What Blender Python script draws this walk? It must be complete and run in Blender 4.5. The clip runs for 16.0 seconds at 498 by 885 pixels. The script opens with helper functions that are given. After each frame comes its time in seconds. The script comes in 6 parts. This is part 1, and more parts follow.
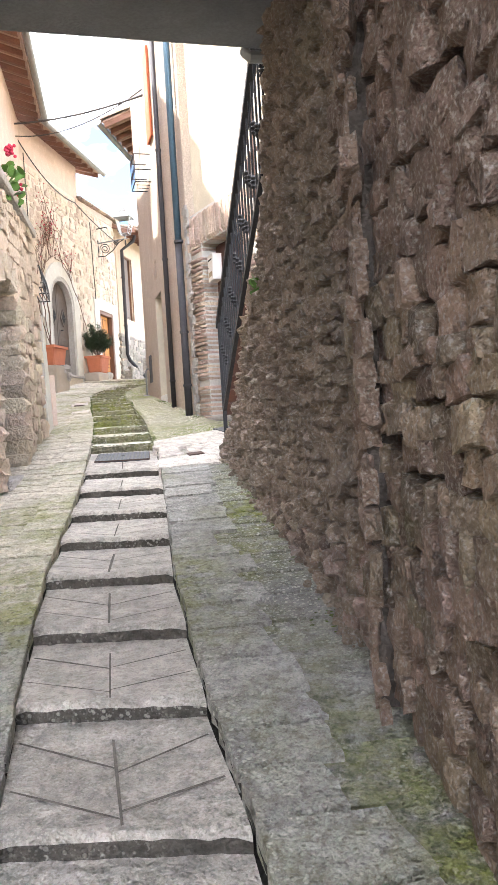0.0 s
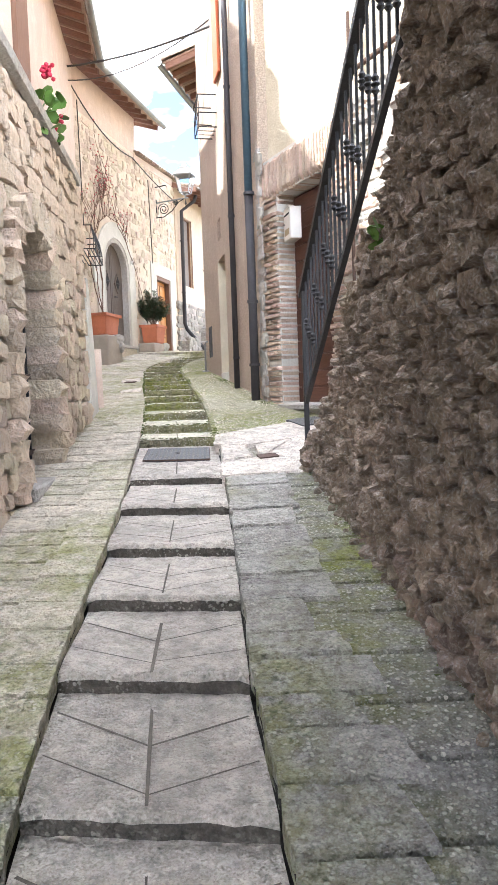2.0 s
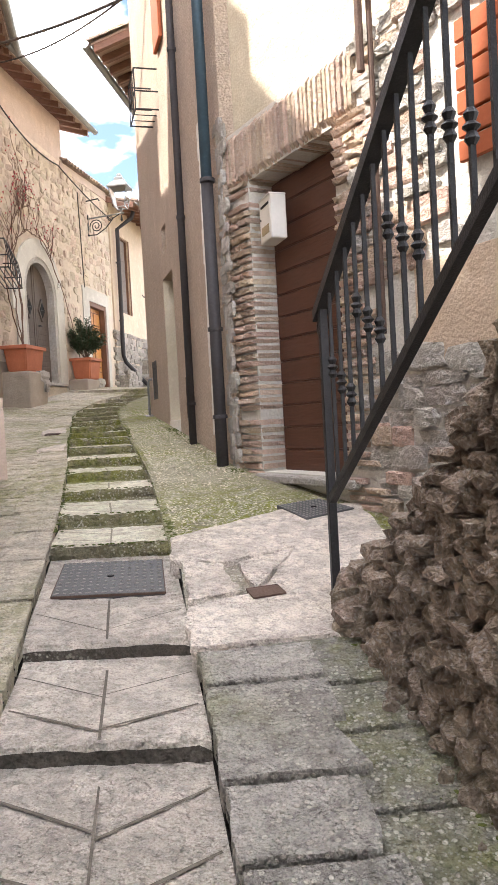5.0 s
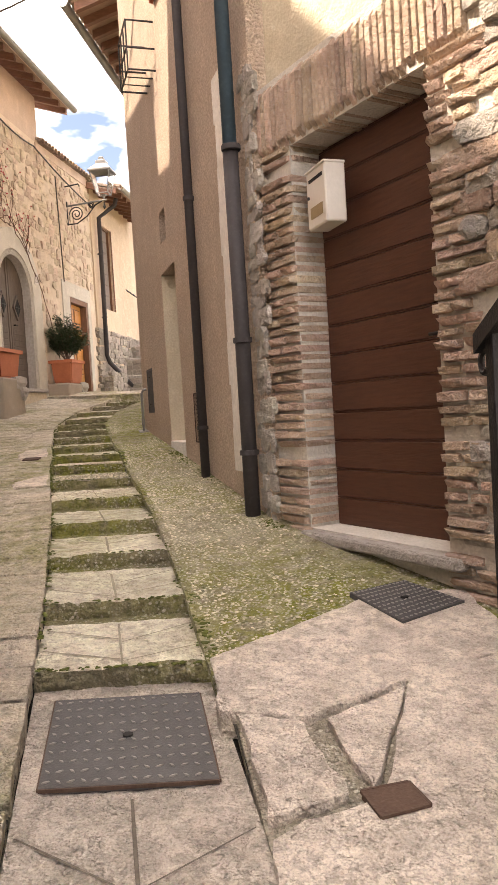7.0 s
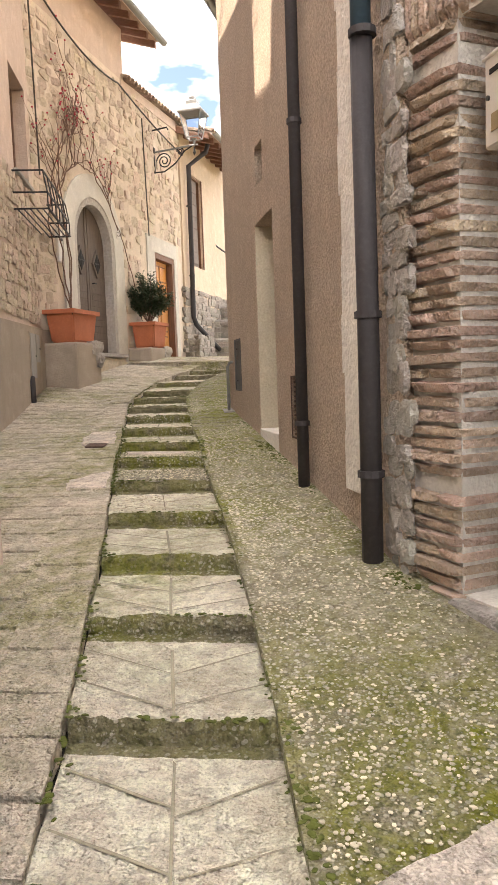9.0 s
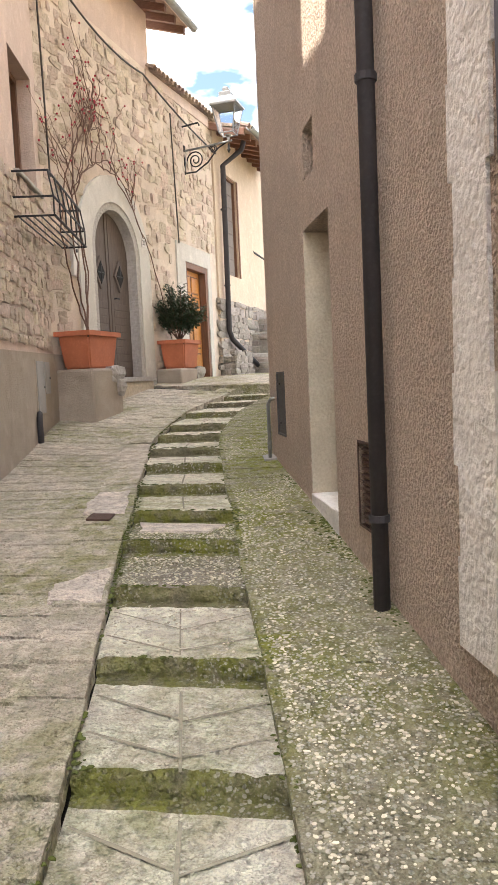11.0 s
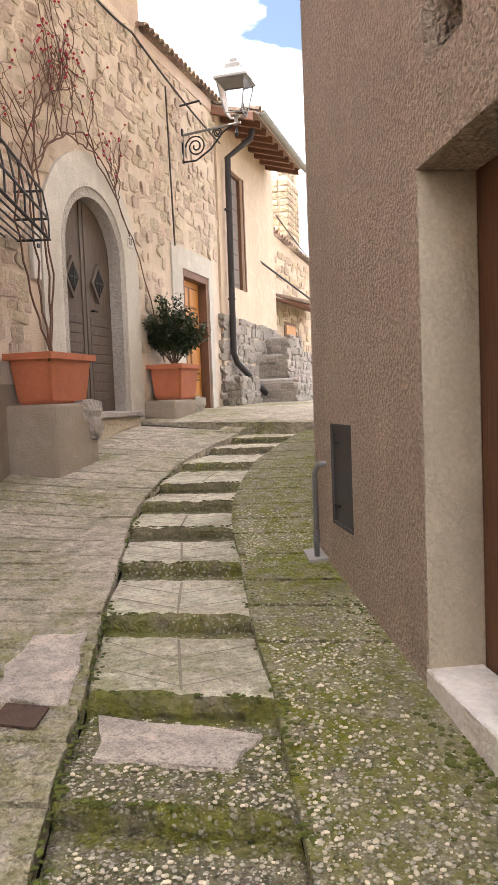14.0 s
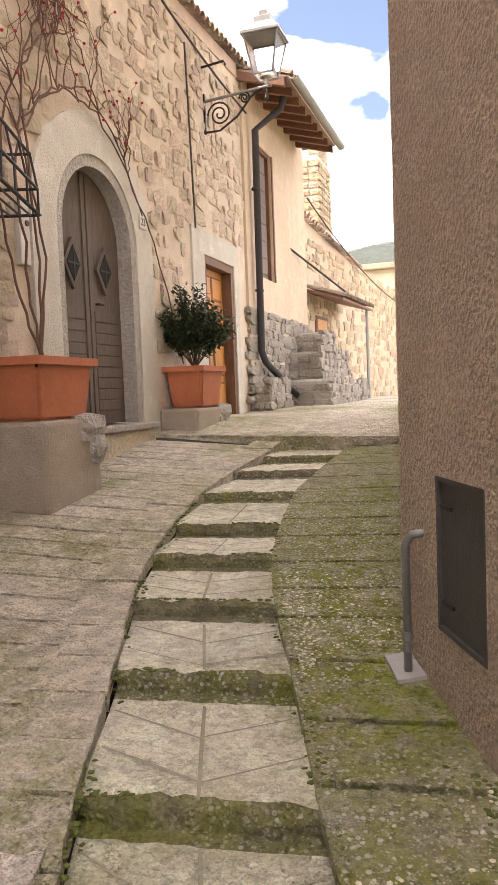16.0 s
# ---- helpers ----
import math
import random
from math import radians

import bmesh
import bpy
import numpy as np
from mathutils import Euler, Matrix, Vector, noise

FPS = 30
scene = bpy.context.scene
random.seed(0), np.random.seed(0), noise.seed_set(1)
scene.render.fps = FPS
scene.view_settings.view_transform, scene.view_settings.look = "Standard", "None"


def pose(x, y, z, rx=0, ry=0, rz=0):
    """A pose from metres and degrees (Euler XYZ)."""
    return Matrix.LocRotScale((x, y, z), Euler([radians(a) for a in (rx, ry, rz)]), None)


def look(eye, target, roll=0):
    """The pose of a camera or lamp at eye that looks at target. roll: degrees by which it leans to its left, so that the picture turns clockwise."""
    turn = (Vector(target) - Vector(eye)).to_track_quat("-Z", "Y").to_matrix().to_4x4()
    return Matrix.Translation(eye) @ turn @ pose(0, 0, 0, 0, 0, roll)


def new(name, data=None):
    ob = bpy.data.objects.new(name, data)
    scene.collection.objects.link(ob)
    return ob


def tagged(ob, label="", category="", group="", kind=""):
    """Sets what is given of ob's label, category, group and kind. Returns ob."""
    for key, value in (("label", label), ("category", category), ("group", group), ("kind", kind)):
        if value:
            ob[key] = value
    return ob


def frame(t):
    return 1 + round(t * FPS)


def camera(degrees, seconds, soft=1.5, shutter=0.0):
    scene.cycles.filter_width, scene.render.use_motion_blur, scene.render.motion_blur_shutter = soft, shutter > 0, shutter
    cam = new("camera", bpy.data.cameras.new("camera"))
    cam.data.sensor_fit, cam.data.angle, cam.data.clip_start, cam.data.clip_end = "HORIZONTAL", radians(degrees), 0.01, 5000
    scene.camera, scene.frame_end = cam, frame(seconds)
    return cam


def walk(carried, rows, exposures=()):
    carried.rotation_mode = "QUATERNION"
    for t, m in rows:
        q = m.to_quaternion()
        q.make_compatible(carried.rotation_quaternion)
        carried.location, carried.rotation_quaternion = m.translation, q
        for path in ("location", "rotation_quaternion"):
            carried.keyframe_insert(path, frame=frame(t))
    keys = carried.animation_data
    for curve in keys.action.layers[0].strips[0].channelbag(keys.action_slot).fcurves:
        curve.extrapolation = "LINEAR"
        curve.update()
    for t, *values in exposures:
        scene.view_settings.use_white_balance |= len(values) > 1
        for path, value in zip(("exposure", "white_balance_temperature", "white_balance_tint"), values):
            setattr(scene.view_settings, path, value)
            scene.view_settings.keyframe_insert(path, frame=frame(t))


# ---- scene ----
cam = camera(36.8, 16.0)
METRES, EYE, TILT, LEAN, TURN = 12.0, 1.5, 0.0, 0.0, 9.7
ROWS = [
    (0.0, 0.0, 0.0, 0.0, -0.09, -1.44, 3.46),
    (0.5, 0.0012, 0.0301, 0.0085, 2.22, -1.52, 3.1),
    (1.0, -0.0038, 0.0582, 0.0077, 3.05, -2.52, 2.74),
    (1.5, -0.0152, 0.0911, 0.0167, 3.44, -3.44, 2.08),
    (2.0, -0.0197, 0.1228, 0.0172, 4.1, -3.57, 2.02),
    (2.5, -0.0236, 0.1539, 0.0247, 4.05, -3.06, 2.1),
    (3.0, -0.0346, 0.1876, 0.0278, 3.44, -2.5, 2.39),
    (3.5, -0.0413, 0.2129, 0.0327, 2.06, -1.88, 2.57),
    (4.0, -0.0424, 0.2516, 0.0378, 1.21, -1.61, 2.83),
    (6.5, -0.0683, 0.4029, 0.0577, -2.06, -1.91, 3.25),
    (7.0, -0.0761, 0.432, 0.067, -2.02, -2.35, 3.49),
    (7.5, -0.0764, 0.4608, 0.0666, -1.27, -2.84, 3.58),
    (8.0, -0.075, 0.4891, 0.0765, 1.25, -3.5, 2.88),
    (8.5, -0.0784, 0.5148, 0.0742, 3.34, -4.4, 2.28),
    (9.0, -0.0847, 0.5433, 0.0837, 4.71, -5.12, 2.0),
    (9.5, -0.0856, 0.5711, 0.0826, 5.61, -5.35, 2.13),
    (10.0, -0.0863, 0.5987, 0.0917, 6.36, -5.13, 2.29),
    (12.5, -0.1254, 0.7601, 0.1152, 8.63, -4.33, 2.8),
    (13.0, -0.1311, 0.7881, 0.1165, 8.58, -3.98, 2.64),
    (13.5, -0.1346, 0.823, 0.1243, 7.93, -3.57, 2.34),
    (14.0, -0.1418, 0.8525, 0.1242, 7.16, -3.23, 2.16),
    (14.5, -0.1511, 0.8817, 0.1352, 5.6, -2.91, 2.1),
    (15.0, -0.1558, 0.9088, 0.1338, 5.54, -2.68, 1.68),
    (15.5, -0.1589, 0.9369, 0.1424, 7.66, -3.11, 1.74),
    (16.0, -0.1655, 0.9617, 0.1368, 8.78, -3.64, 2.23),
]
walk(cam, [(t, pose(0, 0, EYE, TILT, LEAN, TURN) @ pose(METRES * x, METRES * y, METRES * z, 90 + pitch, roll, yaw)) for t, x, y, z, yaw, pitch, roll in ROWS],
     [(0.0, 4.05, 6050, 11), (2.0, 3.95, 5900, 10), (4.0, 3.7, 5950, 10), (6.5, 3.15, 7700, 20), (8.0, 3.25, 8000, 19), (10.0, 3.35, 6700, 12), (12.5, 3.35, 6650, 15), (16.0, 3.15, 7400, 19)])

# ---- sky and sun ----
SUN_EL, SUN_AZ = 56.0, 250.0  # degrees; azimuth clockwise from +y, where the sun stands
world = bpy.data.worlds.new("world")
scene.world = world
world.use_nodes = True
wn, wl = world.node_tree.nodes, world.node_tree.links
wbg = wn["Background"]
wsky = wn.new("ShaderNodeTexSky")
wsky.sky_type, wsky.sun_disc = "NISHITA", False
wsky.sun_elevation, wsky.sun_rotation = radians(SUN_EL), radians(SUN_AZ)
wco = wn.new("ShaderNodeTexCoord")
wmap = wn.new("ShaderNodeMapping")
wmap.inputs["Scale"].default_value = (1.0, 1.0, 2.2)
wno = wn.new("ShaderNodeTexNoise")
wno.inputs["Scale"].default_value, wno.inputs["Detail"].default_value = 2.6, 6.0
wra = wn.new("ShaderNodeValToRGB")
wra.color_ramp.elements[0].position, wra.color_ramp.elements[1].position = 0.47, 0.62
wmx = wn.new("ShaderNodeMix")
wmx.data_type = "RGBA"
wmx.inputs[7].default_value = (9.0, 9.2, 9.6, 1)
wl.new(wco.outputs["Generated"], wmap.inputs["Vector"])
wl.new(wmap.outputs[0], wno.inputs["Vector"])
wl.new(wno.outputs["Fac"], wra.inputs["Fac"])
wl.new(wra.outputs["Color"], wmx.inputs[0])
wdim = wn.new("ShaderNodeVectorMath")
wdim.operation = "SCALE"
wdim.inputs["Scale"].default_value = 0.22
wl.new(wsky.outputs[0], wdim.inputs[0])
wl.new(wdim.outputs[0], wmx.inputs[6])
wl.new(wmx.outputs[2], wbg.inputs["Color"])
wbg.inputs["Strength"].default_value = 0.15
sun_data = bpy.data.lights.new("sun", "SUN")
sun_data.energy, sun_data.angle, sun_data.color = 1.5, radians(0.6), (1.0, 0.94, 0.86)
sun = new("sun", sun_data)
SUN_DIR = Vector((math.sin(radians(SUN_AZ)) * math.cos(radians(SUN_EL)), math.cos(radians(SUN_AZ)) * math.cos(radians(SUN_EL)), math.sin(radians(SUN_EL))))
sun.matrix_world = look(SUN_DIR * 60, (0, 0, 0))


# ---- materials ----
class Mat:
    """A node material, built up step by step in metres of the world."""

    def __init__(self, name, colour, rough=0.85, metal=0.0):
        self.m = bpy.data.materials.new(name)
        self.m.use_nodes = True
        self.n, self.l = self.m.node_tree.nodes, self.m.node_tree.links
        self.b = self.n["Principled BSDF"]
        self.b.inputs["Roughness"].default_value, self.b.inputs["Metallic"].default_value = rough, metal
        self.b.inputs["Specular IOR Level"].default_value = 0.3
        rgb = self.n.new("ShaderNodeRGB")
        rgb.outputs[0].default_value = (*colour, 1)
        self.c, self.h = rgb.outputs[0], None
        geo = self.n.new("ShaderNodeNewGeometry")
        self.p = geo.outputs["Position"]
        self.island = geo.outputs["Random Per Island"]

    def link(self, a, b):
        self.l.new(a, b)

    def noise(self, scale, detail=4.0, squash=(1, 1, 1), lo=0.35, hi=0.65):
        mp = self.n.new("ShaderNodeMapping")
        mp.inputs["Scale"].default_value = squash
        t = self.n.new("ShaderNodeTexNoise")
        t.inputs["Scale"].default_value, t.inputs["Detail"].default_value = scale, detail
        r = self.n.new("ShaderNodeMapRange")
        r.inputs[1].default_value, r.inputs[2].default_value = lo, hi
        self.link(self.p, mp.inputs[0])
        self.link(mp.outputs[0], t.inputs["Vector"])
        self.link(t.outputs["Fac"], r.inputs[0])
        return r.outputs[0]

    def cells(self, scale, lo, hi, feature="F1", squash=(1, 1, 1), jitter=1.0):
        mp = self.n.new("ShaderNodeMapping")
        mp.inputs["Scale"].default_value = squash
        t = self.n.new("ShaderNodeTexVoronoi")
        t.feature = feature
        t.inputs["Scale"].default_value, t.inputs["Randomness"].default_value = scale, jitter
        r = self.n.new("ShaderNodeMapRange")
        r.inputs[1].default_value, r.inputs[2].default_value = lo, hi
        self.link(self.p, mp.inputs[0])
        self.link(mp.outputs[0], t.inputs["Vector"])
        self.link(t.outputs["Distance"], r.inputs[0])
        return r.outputs[0]

    def mul(self, a, b, op="MULTIPLY"):
        m = self.n.new("ShaderNodeMath")
        m.operation = op
        for s, v in ((m.inputs[0], a), (m.inputs[1], b)):
            if isinstance(v, (int, float)):
                s.default_value = v
            else:
                self.link(v, s)
        m.use_clamp = True
        return m.outputs[0]

    def mix(self, fac, colour, amount=1.0, blend="MIX"):
        m = self.n.new("ShaderNodeMix")
        m.data_type, m.blend_type = "RGBA", blend
        f = self.mul(fac, amount)
        self.link(f, m.inputs[0])
        self.link(self.c, m.inputs[6])
        m.inputs[7].default_value = (*colour, 1)
        self.c = m.outputs[2]
        return self

    def vary(self, amount=0.25, source="object", hue=0.0):
        if source == "object":
            o = self.n.new("ShaderNodeObjectInfo")
            v = o.outputs["Random"]
        else:
            v = self.island
        r = self.n.new("ShaderNodeMapRange")
        r.inputs[3].default_value, r.inputs[4].default_value = 1 - amount, 1 + amount
        self.link(v, r.inputs[0])
        h = self.n.new("ShaderNodeHueSaturation")
        self.link(r.outputs[0], h.inputs["Value"])
        if hue:
            r2 = self.n.new("ShaderNodeMapRange")
            r2.inputs[3].default_value, r2.inputs[4].default_value = 0.5 - hue, 0.5 + hue
            w = self.n.new("ShaderNodeMath")
            w.operation = "FRACT"
            w2 = self.mul2(v, 7.31)
            self.link(w2, w.inputs[0])
            self.link(w.outputs[0], r2.inputs[0])
            self.link(r2.outputs[0], h.inputs["Hue"])
        self.link(self.c, h.inputs["Color"])
        self.c = h.outputs[0]
        return self

    def mul2(self, a, k):
        m = self.n.new("ShaderNodeMath")
        m.operation = "MULTIPLY"
        self.link(a, m.inputs[0])
        m.inputs[1].default_value = k
        return m.outputs[0]

    def bump(self, height, distance, strength=1.0):
        b = self.n.new("ShaderNodeBump")
        b.inputs["Distance"].default_value, b.inputs["Strength"].default_value = distance, strength
        self.link(height, b.inputs["Height"])
        if self.h:
            self.link(self.h, b.inputs["Normal"])
        self.h = b.outputs[0]
        return self

    def done(self):
        self.link(self.c, self.b.inputs["Base Color"])
        if self.h:
            self.link(self.h, self.b.inputs["Normal"])
        return self.m


def aggregate(name, colour, moss, pebbles=0.5, vary=0.12):
    """Worn concrete with pebbles showing, stains and patches of moss."""
    k = Mat(name, colour, 0.9)
    k.vary(vary)
    k.mix(k.noise(1.3, 5), tuple(c * 0.66 for c in colour), 0.5)
    k.mix(k.noise(8, 8, lo=0.42, hi=0.6), tuple(min(1, c * 1.5) for c in colour), 0.55)
    k.mix(k.noise(26, 8, lo=0.5, hi=0.62), tuple(c * 0.45 for c in colour), 0.45)
    k.mix(k.noise(120, 4, lo=0.5, hi=0.62), tuple(c * 0.4 for c in colour), 0.35)
    k.mix(k.noise(150, 2, squash=(1, 1.3, 1), lo=0.58, hi=0.66), tuple(min(1, c * 1.5) for c in colour), 0.3)
    if moss:
        a = k.noise(0.8, 4, lo=0.5 - 0.16 * moss, hi=0.64)
        b = k.noise(11, 6, lo=0.3, hi=0.58)
        k.mix(k.mul(a, b), (0.19, 0.20, 0.018), min(1.0, 0.45 + 0.5 * moss))
        k.mix(k.mul(a, k.noise(40, 4, lo=0.5, hi=0.7)), (0.035, 0.042, 0.012), 0.6)
    if pebbles:
        area = k.noise(1.1, 3, lo=0.52 - 0.3 * pebbles, hi=0.66 - 0.2 * pebbles)
        pick = k.noise(40, 1, lo=0.42, hi=0.5)
        peb = k.mul(k.mul(k.cells(46, 0.4, 0.3), pick), area)
        k.mix(peb, (0.62, 0.57, 0.47), 0.4 + 0.45 * pebbles)
        k.bump(peb, 0.008, 0.9)
        fine = k.mul(k.cells(95, 0.38, 0.28), k.noise(60, 1, lo=0.45, hi=0.55))
        k.mix(k.mul(fine, area), (0.5, 0.46, 0.4), 0.5 * pebbles + 0.15)
    k.bump(k.noise(70, 6), 0.012, 1.0)
    k.bump(k.noise(14, 6), 0.03, 0.7)
    return k.done()


def rubble(name, colour, other, amount=0.3, source="object", moss=0.2):
    """Weathered limestone, each stone a shade of its own."""
    k = Mat(name, colour, 0.92)
    k.mix(k.noise(2.2, 3), other, 0.6)
    k.vary(amount, source, 0.02)
    k.mix(k.noise(22, 6), tuple(c * 0.55 for c in colour), 0.4)
    k.mix(k.noise(70, 3, lo=0.5, hi=0.7), (0.5, 0.47, 0.42), 0.35)
    if moss:
        k.mix(k.noise(1.4, 5, lo=0.6, hi=0.72), (0.1, 0.11, 0.035), moss)
    k.bump(k.noise(30, 6), 0.012, 0.9)
    k.bump(k.noise(120, 4), 0.003, 0.6)
    return k.done()


def plaster(name, colour, grit=0.006, stain=0.35, streak=0.25, grain=110, fleck=0.35):
    k = Mat(name, colour, 0.93)
    k.mix(k.noise(0.8, 5), tuple(c * 0.75 for c in colour), stain)
    k.mix(k.noise(3.0, 6, squash=(1, 1, 0.25)), tuple(c * 0.68 for c in colour), streak)
    k.mix(k.noise(6.0, 6, lo=0.52, hi=0.7), tuple(min(1, c * 1.25) for c in colour), 0.4)
    k.mix(k.noise(grain, 2), tuple(c * 0.62 for c in colour), fleck)
    k.bump(k.noise(grain, 3), grit, 0.9)
    k.bump(k.noise(5, 3), 0.02, 0.5)
    return k.done()


def plain(name, colour, rough=0.6, metal=0.0, wear=0.25, scale=12, grit=0.001):
    k = Mat(name, colour, rough, metal)
    k.mix(k.noise(scale, 5), tuple(c * 0.6 for c in colour), wear)
    k.mix(k.noise(scale * 6, 4, lo=0.5, hi=0.75), tuple(min(1, c * 1.5 + 0.02) for c in colour), wear * 0.7)
    if grit:
        k.bump(k.noise(scale * 8, 4), grit, 0.6)
    return k.done()


def timber(name, colour, squash=(14, 14, 1.2), rough=0.6):
    k = Mat(name, colour, rough)
    k.mix(k.noise(5, 6, squash=squash), tuple(c * 0.5 for c in colour), 0.6)
    k.mix(k.noise(0.9, 4), tuple(min(1, c * 1.3) for c in colour), 0.4)
    k.bump(k.noise(6, 5, squash=squash), 0.002, 0.6)
    return k.done()


M_STEP = aggregate("step_concrete", (0.51, 0.45, 0.38), 0.0, 0.3)
M_STEP_MOSS = aggregate("mossy_step_concrete", (0.74, 0.66, 0.52), 0.35, 0.35)
M_STEP_ROUGH = aggregate("pebbled_step_concrete", (0.24, 0.21, 0.165), 0.45, 1.0)
# riser colours hold the shade of the step fronts; the second is mossy too
M_RISER_SHADE = aggregate("shaded_riser", (0.10, 0.085, 0.068), 0.0, 0.15)
M_RISER_SHADE_MOSS = aggregate("shaded_mossy_riser", (0.20, 0.175, 0.11), 0.95, 0.4)
M_GROOVE = plain("dirt_in_groove", (0.13, 0.11, 0.085), 0.95, 0, 0.5, 9, 0.004)
M_GROOVE_PALE = plain("moss_in_groove", (0.30, 0.27, 0.19), 0.95, 0, 0.5, 9, 0.004)
M_BAND = plaster("bare_white_plaster", (0.80, 0.76, 0.69), 0.006, 0.25, 0.25, 40)
M_JOINT = plain("dirty_joint", (0.045, 0.04, 0.03), 0.95, 0, 0.5, 9, 0.004)
M_RAMP = aggregate("ramp_concrete", (0.55, 0.48, 0.38), 0.5, 0.3)
M_RAMP_R = aggregate("mossy_ramp_concrete", (0.27, 0.25, 0.215), 0.85, 0.6)
M_RAMP_UP = aggregate("mossy_pebble_concrete", (0.32, 0.285, 0.20), 1.4, 0.7)
M_KERB = aggregate("kerb_stone", (0.345, 0.315, 0.275), 0.12, 0.3, 0.22)
M_PATCH = aggregate("smooth_cement", (0.62, 0.54, 0.455), 0.0, 0.0, 0.08)
M_PATCH_WORN = aggregate("worn_cement", (0.34, 0.30, 0.23), 0.0, 0.8)
M_EARTH = aggregate("earth", (0.16, 0.14, 0.11), 0.4, 0.2)
M_WALL_DARK = rubble("dark_rubble", (0.30, 0.22, 0.16), (0.17, 0.135, 0.11), 0.5)
M_WALL_NEAR = rubble("passage_rubble", (0.25, 0.175, 0.12), (0.15, 0.11, 0.082), 0.4)
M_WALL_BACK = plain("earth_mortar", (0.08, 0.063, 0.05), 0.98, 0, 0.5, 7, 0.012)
M_LEFT_STONE = rubble("warm_rubble", (0.62, 0.49, 0.35), (0.46, 0.37, 0.28), 0.22)
M_LEFT_MORTAR = plaster("warm_mortar", (0.60, 0.49, 0.365), 0.008, 0.4, 0.3, 60)
M_FACADE_STONE = rubble("pale_rubble", (0.64, 0.52, 0.40), (0.60, 0.46, 0.35), 0.15, "island", 0.0)
M_GREY_RUBBLE = rubble("grey_rubble", (0.36, 0.31, 0.26), (0.27, 0.23, 0.19), 0.25, "island", 0.1)
M_FAR_RUBBLE = rubble("ochre_rubble", (0.52, 0.40, 0.27), (0.42, 0.31, 0.2), 0.2, "island", 0.1)
M_FACADE = plaster("pale_mortar", (0.72, 0.60, 0.48), 0.006, 0.35, 0.3, 70)
M_ROSE = plaster("rose_plaster", (0.62, 0.48, 0.39), 0.004, 0.35, 0.35, 60)
M_WHITE_PL = plaster("white_plaster", (0.62, 0.58, 0.51), 0.004, 0.3, 0.35, 60)
M_DADO = plaster("dado_plaster", (0.40, 0.33, 0.26), 0.004, 0.4, 0.4, 80)
M_TAN = plaster("tan_plaster", (0.64, 0.505, 0.385), 0.025, 0.4, 0.4, 62, 0.9)
M_CREAM = plaster("cream_plaster", (0.56, 0.49, 0.36), 0.003, 0.3, 0.3, 60)
M_OCHRE = plaster("ochre_plaster", (0.62, 0.48, 0.35), 0.004, 0.35, 0.4, 60)
M_SLAB = plaster("grey_render", (0.22, 0.225, 0.23), 0.003, 0.3, 0.2, 60)
M_BRICK = rubble("thin_brick", (0.56, 0.43, 0.325), (0.42, 0.28, 0.21), 0.25, "object", 0.0)
M_TERRA = plain("terracotta", (0.45, 0.145, 0.07), 0.75, 0, 0.3, 6, 0.002)
M_TILE = rubble("roof_tile", (0.33, 0.23, 0.165), (0.25, 0.19, 0.15), 0.3, "object", 0.3)
M_RAFTER = timber("rafter_wood", (0.20, 0.10, 0.065), (3, 14, 14))
M_PIANELLE = plain("eave_boards", (0.36, 0.25, 0.19), 0.9, 0, 0.4, 8, 0.003)
M_DOOR = timber("door_slat_wood", (0.085, 0.034, 0.02), (1.5, 1.5, 14), 0.5)
M_OLD_DOOR = timber("old_door_wood", (0.125, 0.095, 0.078), (14, 14, 1.2), 0.75)
M_HONEY = timber("honey_wood", (0.52, 0.22, 0.045), (14, 14, 1.0), 0.4)
M_FRAME = timber("brown_frame_wood", (0.17, 0.085, 0.05), (14, 14, 1.2), 0.6)
M_SHUTTER = timber("weathered_shutter", (0.19, 0.155, 0.13), (14, 14, 1.2), 0.75)
M_ORANGE = plain("orange_paint", (0.33, 0.085, 0.03), 0.7, 0, 0.25, 6)
M_IRON = plain("wrought_iron", (0.035, 0.033, 0.033), 0.55, 0.6, 0.4, 20, 0.001)
M_RUST = plain("rusty_iron", (0.10, 0.062, 0.045), 0.8, 0.3, 0.5, 14, 0.002)
M_PIPE = plain("brown_pipe", (0.042, 0.037, 0.038), 0.7, 0.0, 0.35, 7)
M_BLUE_PIPE = plain("blue_grey_pipe", (0.06, 0.10, 0.13), 0.5, 0.4, 0.35, 5)
M_ZINC = plain("zinc_gutter", (0.25, 0.25, 0.24), 0.5, 0.6, 0.35, 7)
M_CAST = plain("cast_iron", (0.085, 0.083, 0.082), 0.55, 0.5, 0.4, 16, 0.001)
M_WHITE = plain("white_metal", (0.62, 0.58, 0.52), 0.5, 0.0, 0.12, 6)
# near-black paint for the shade inside openings, slots, holes and windows
M_OPENING_SHADE = plain("opening_shade", (0.012, 0.011, 0.01), 0.9, 0, 0.2, 6)
M_BRASS = plain("name_plate", (0.32, 0.24, 0.13), 0.5, 0.2, 0.2, 20)
M_CABLE = plain("cable", (0.06, 0.052, 0.046), 0.7, 0, 0.2, 10)
M_GREYBOX = plain("grey_box_paint", (0.30, 0.28, 0.26), 0.6, 0.1, 0.25, 8)
M_BARK = plain("vine_bark", (0.15, 0.085, 0.06), 0.9, 0, 0.4, 30, 0.002)
M_LEAF = plain("shrub_leaf", (0.035, 0.058, 0.024), 0.45, 0, 0.4, 8, 0)
M_PETAL = plain("red_petal", (0.42, 0.02, 0.05), 0.6, 0, 0.2, 30, 0)
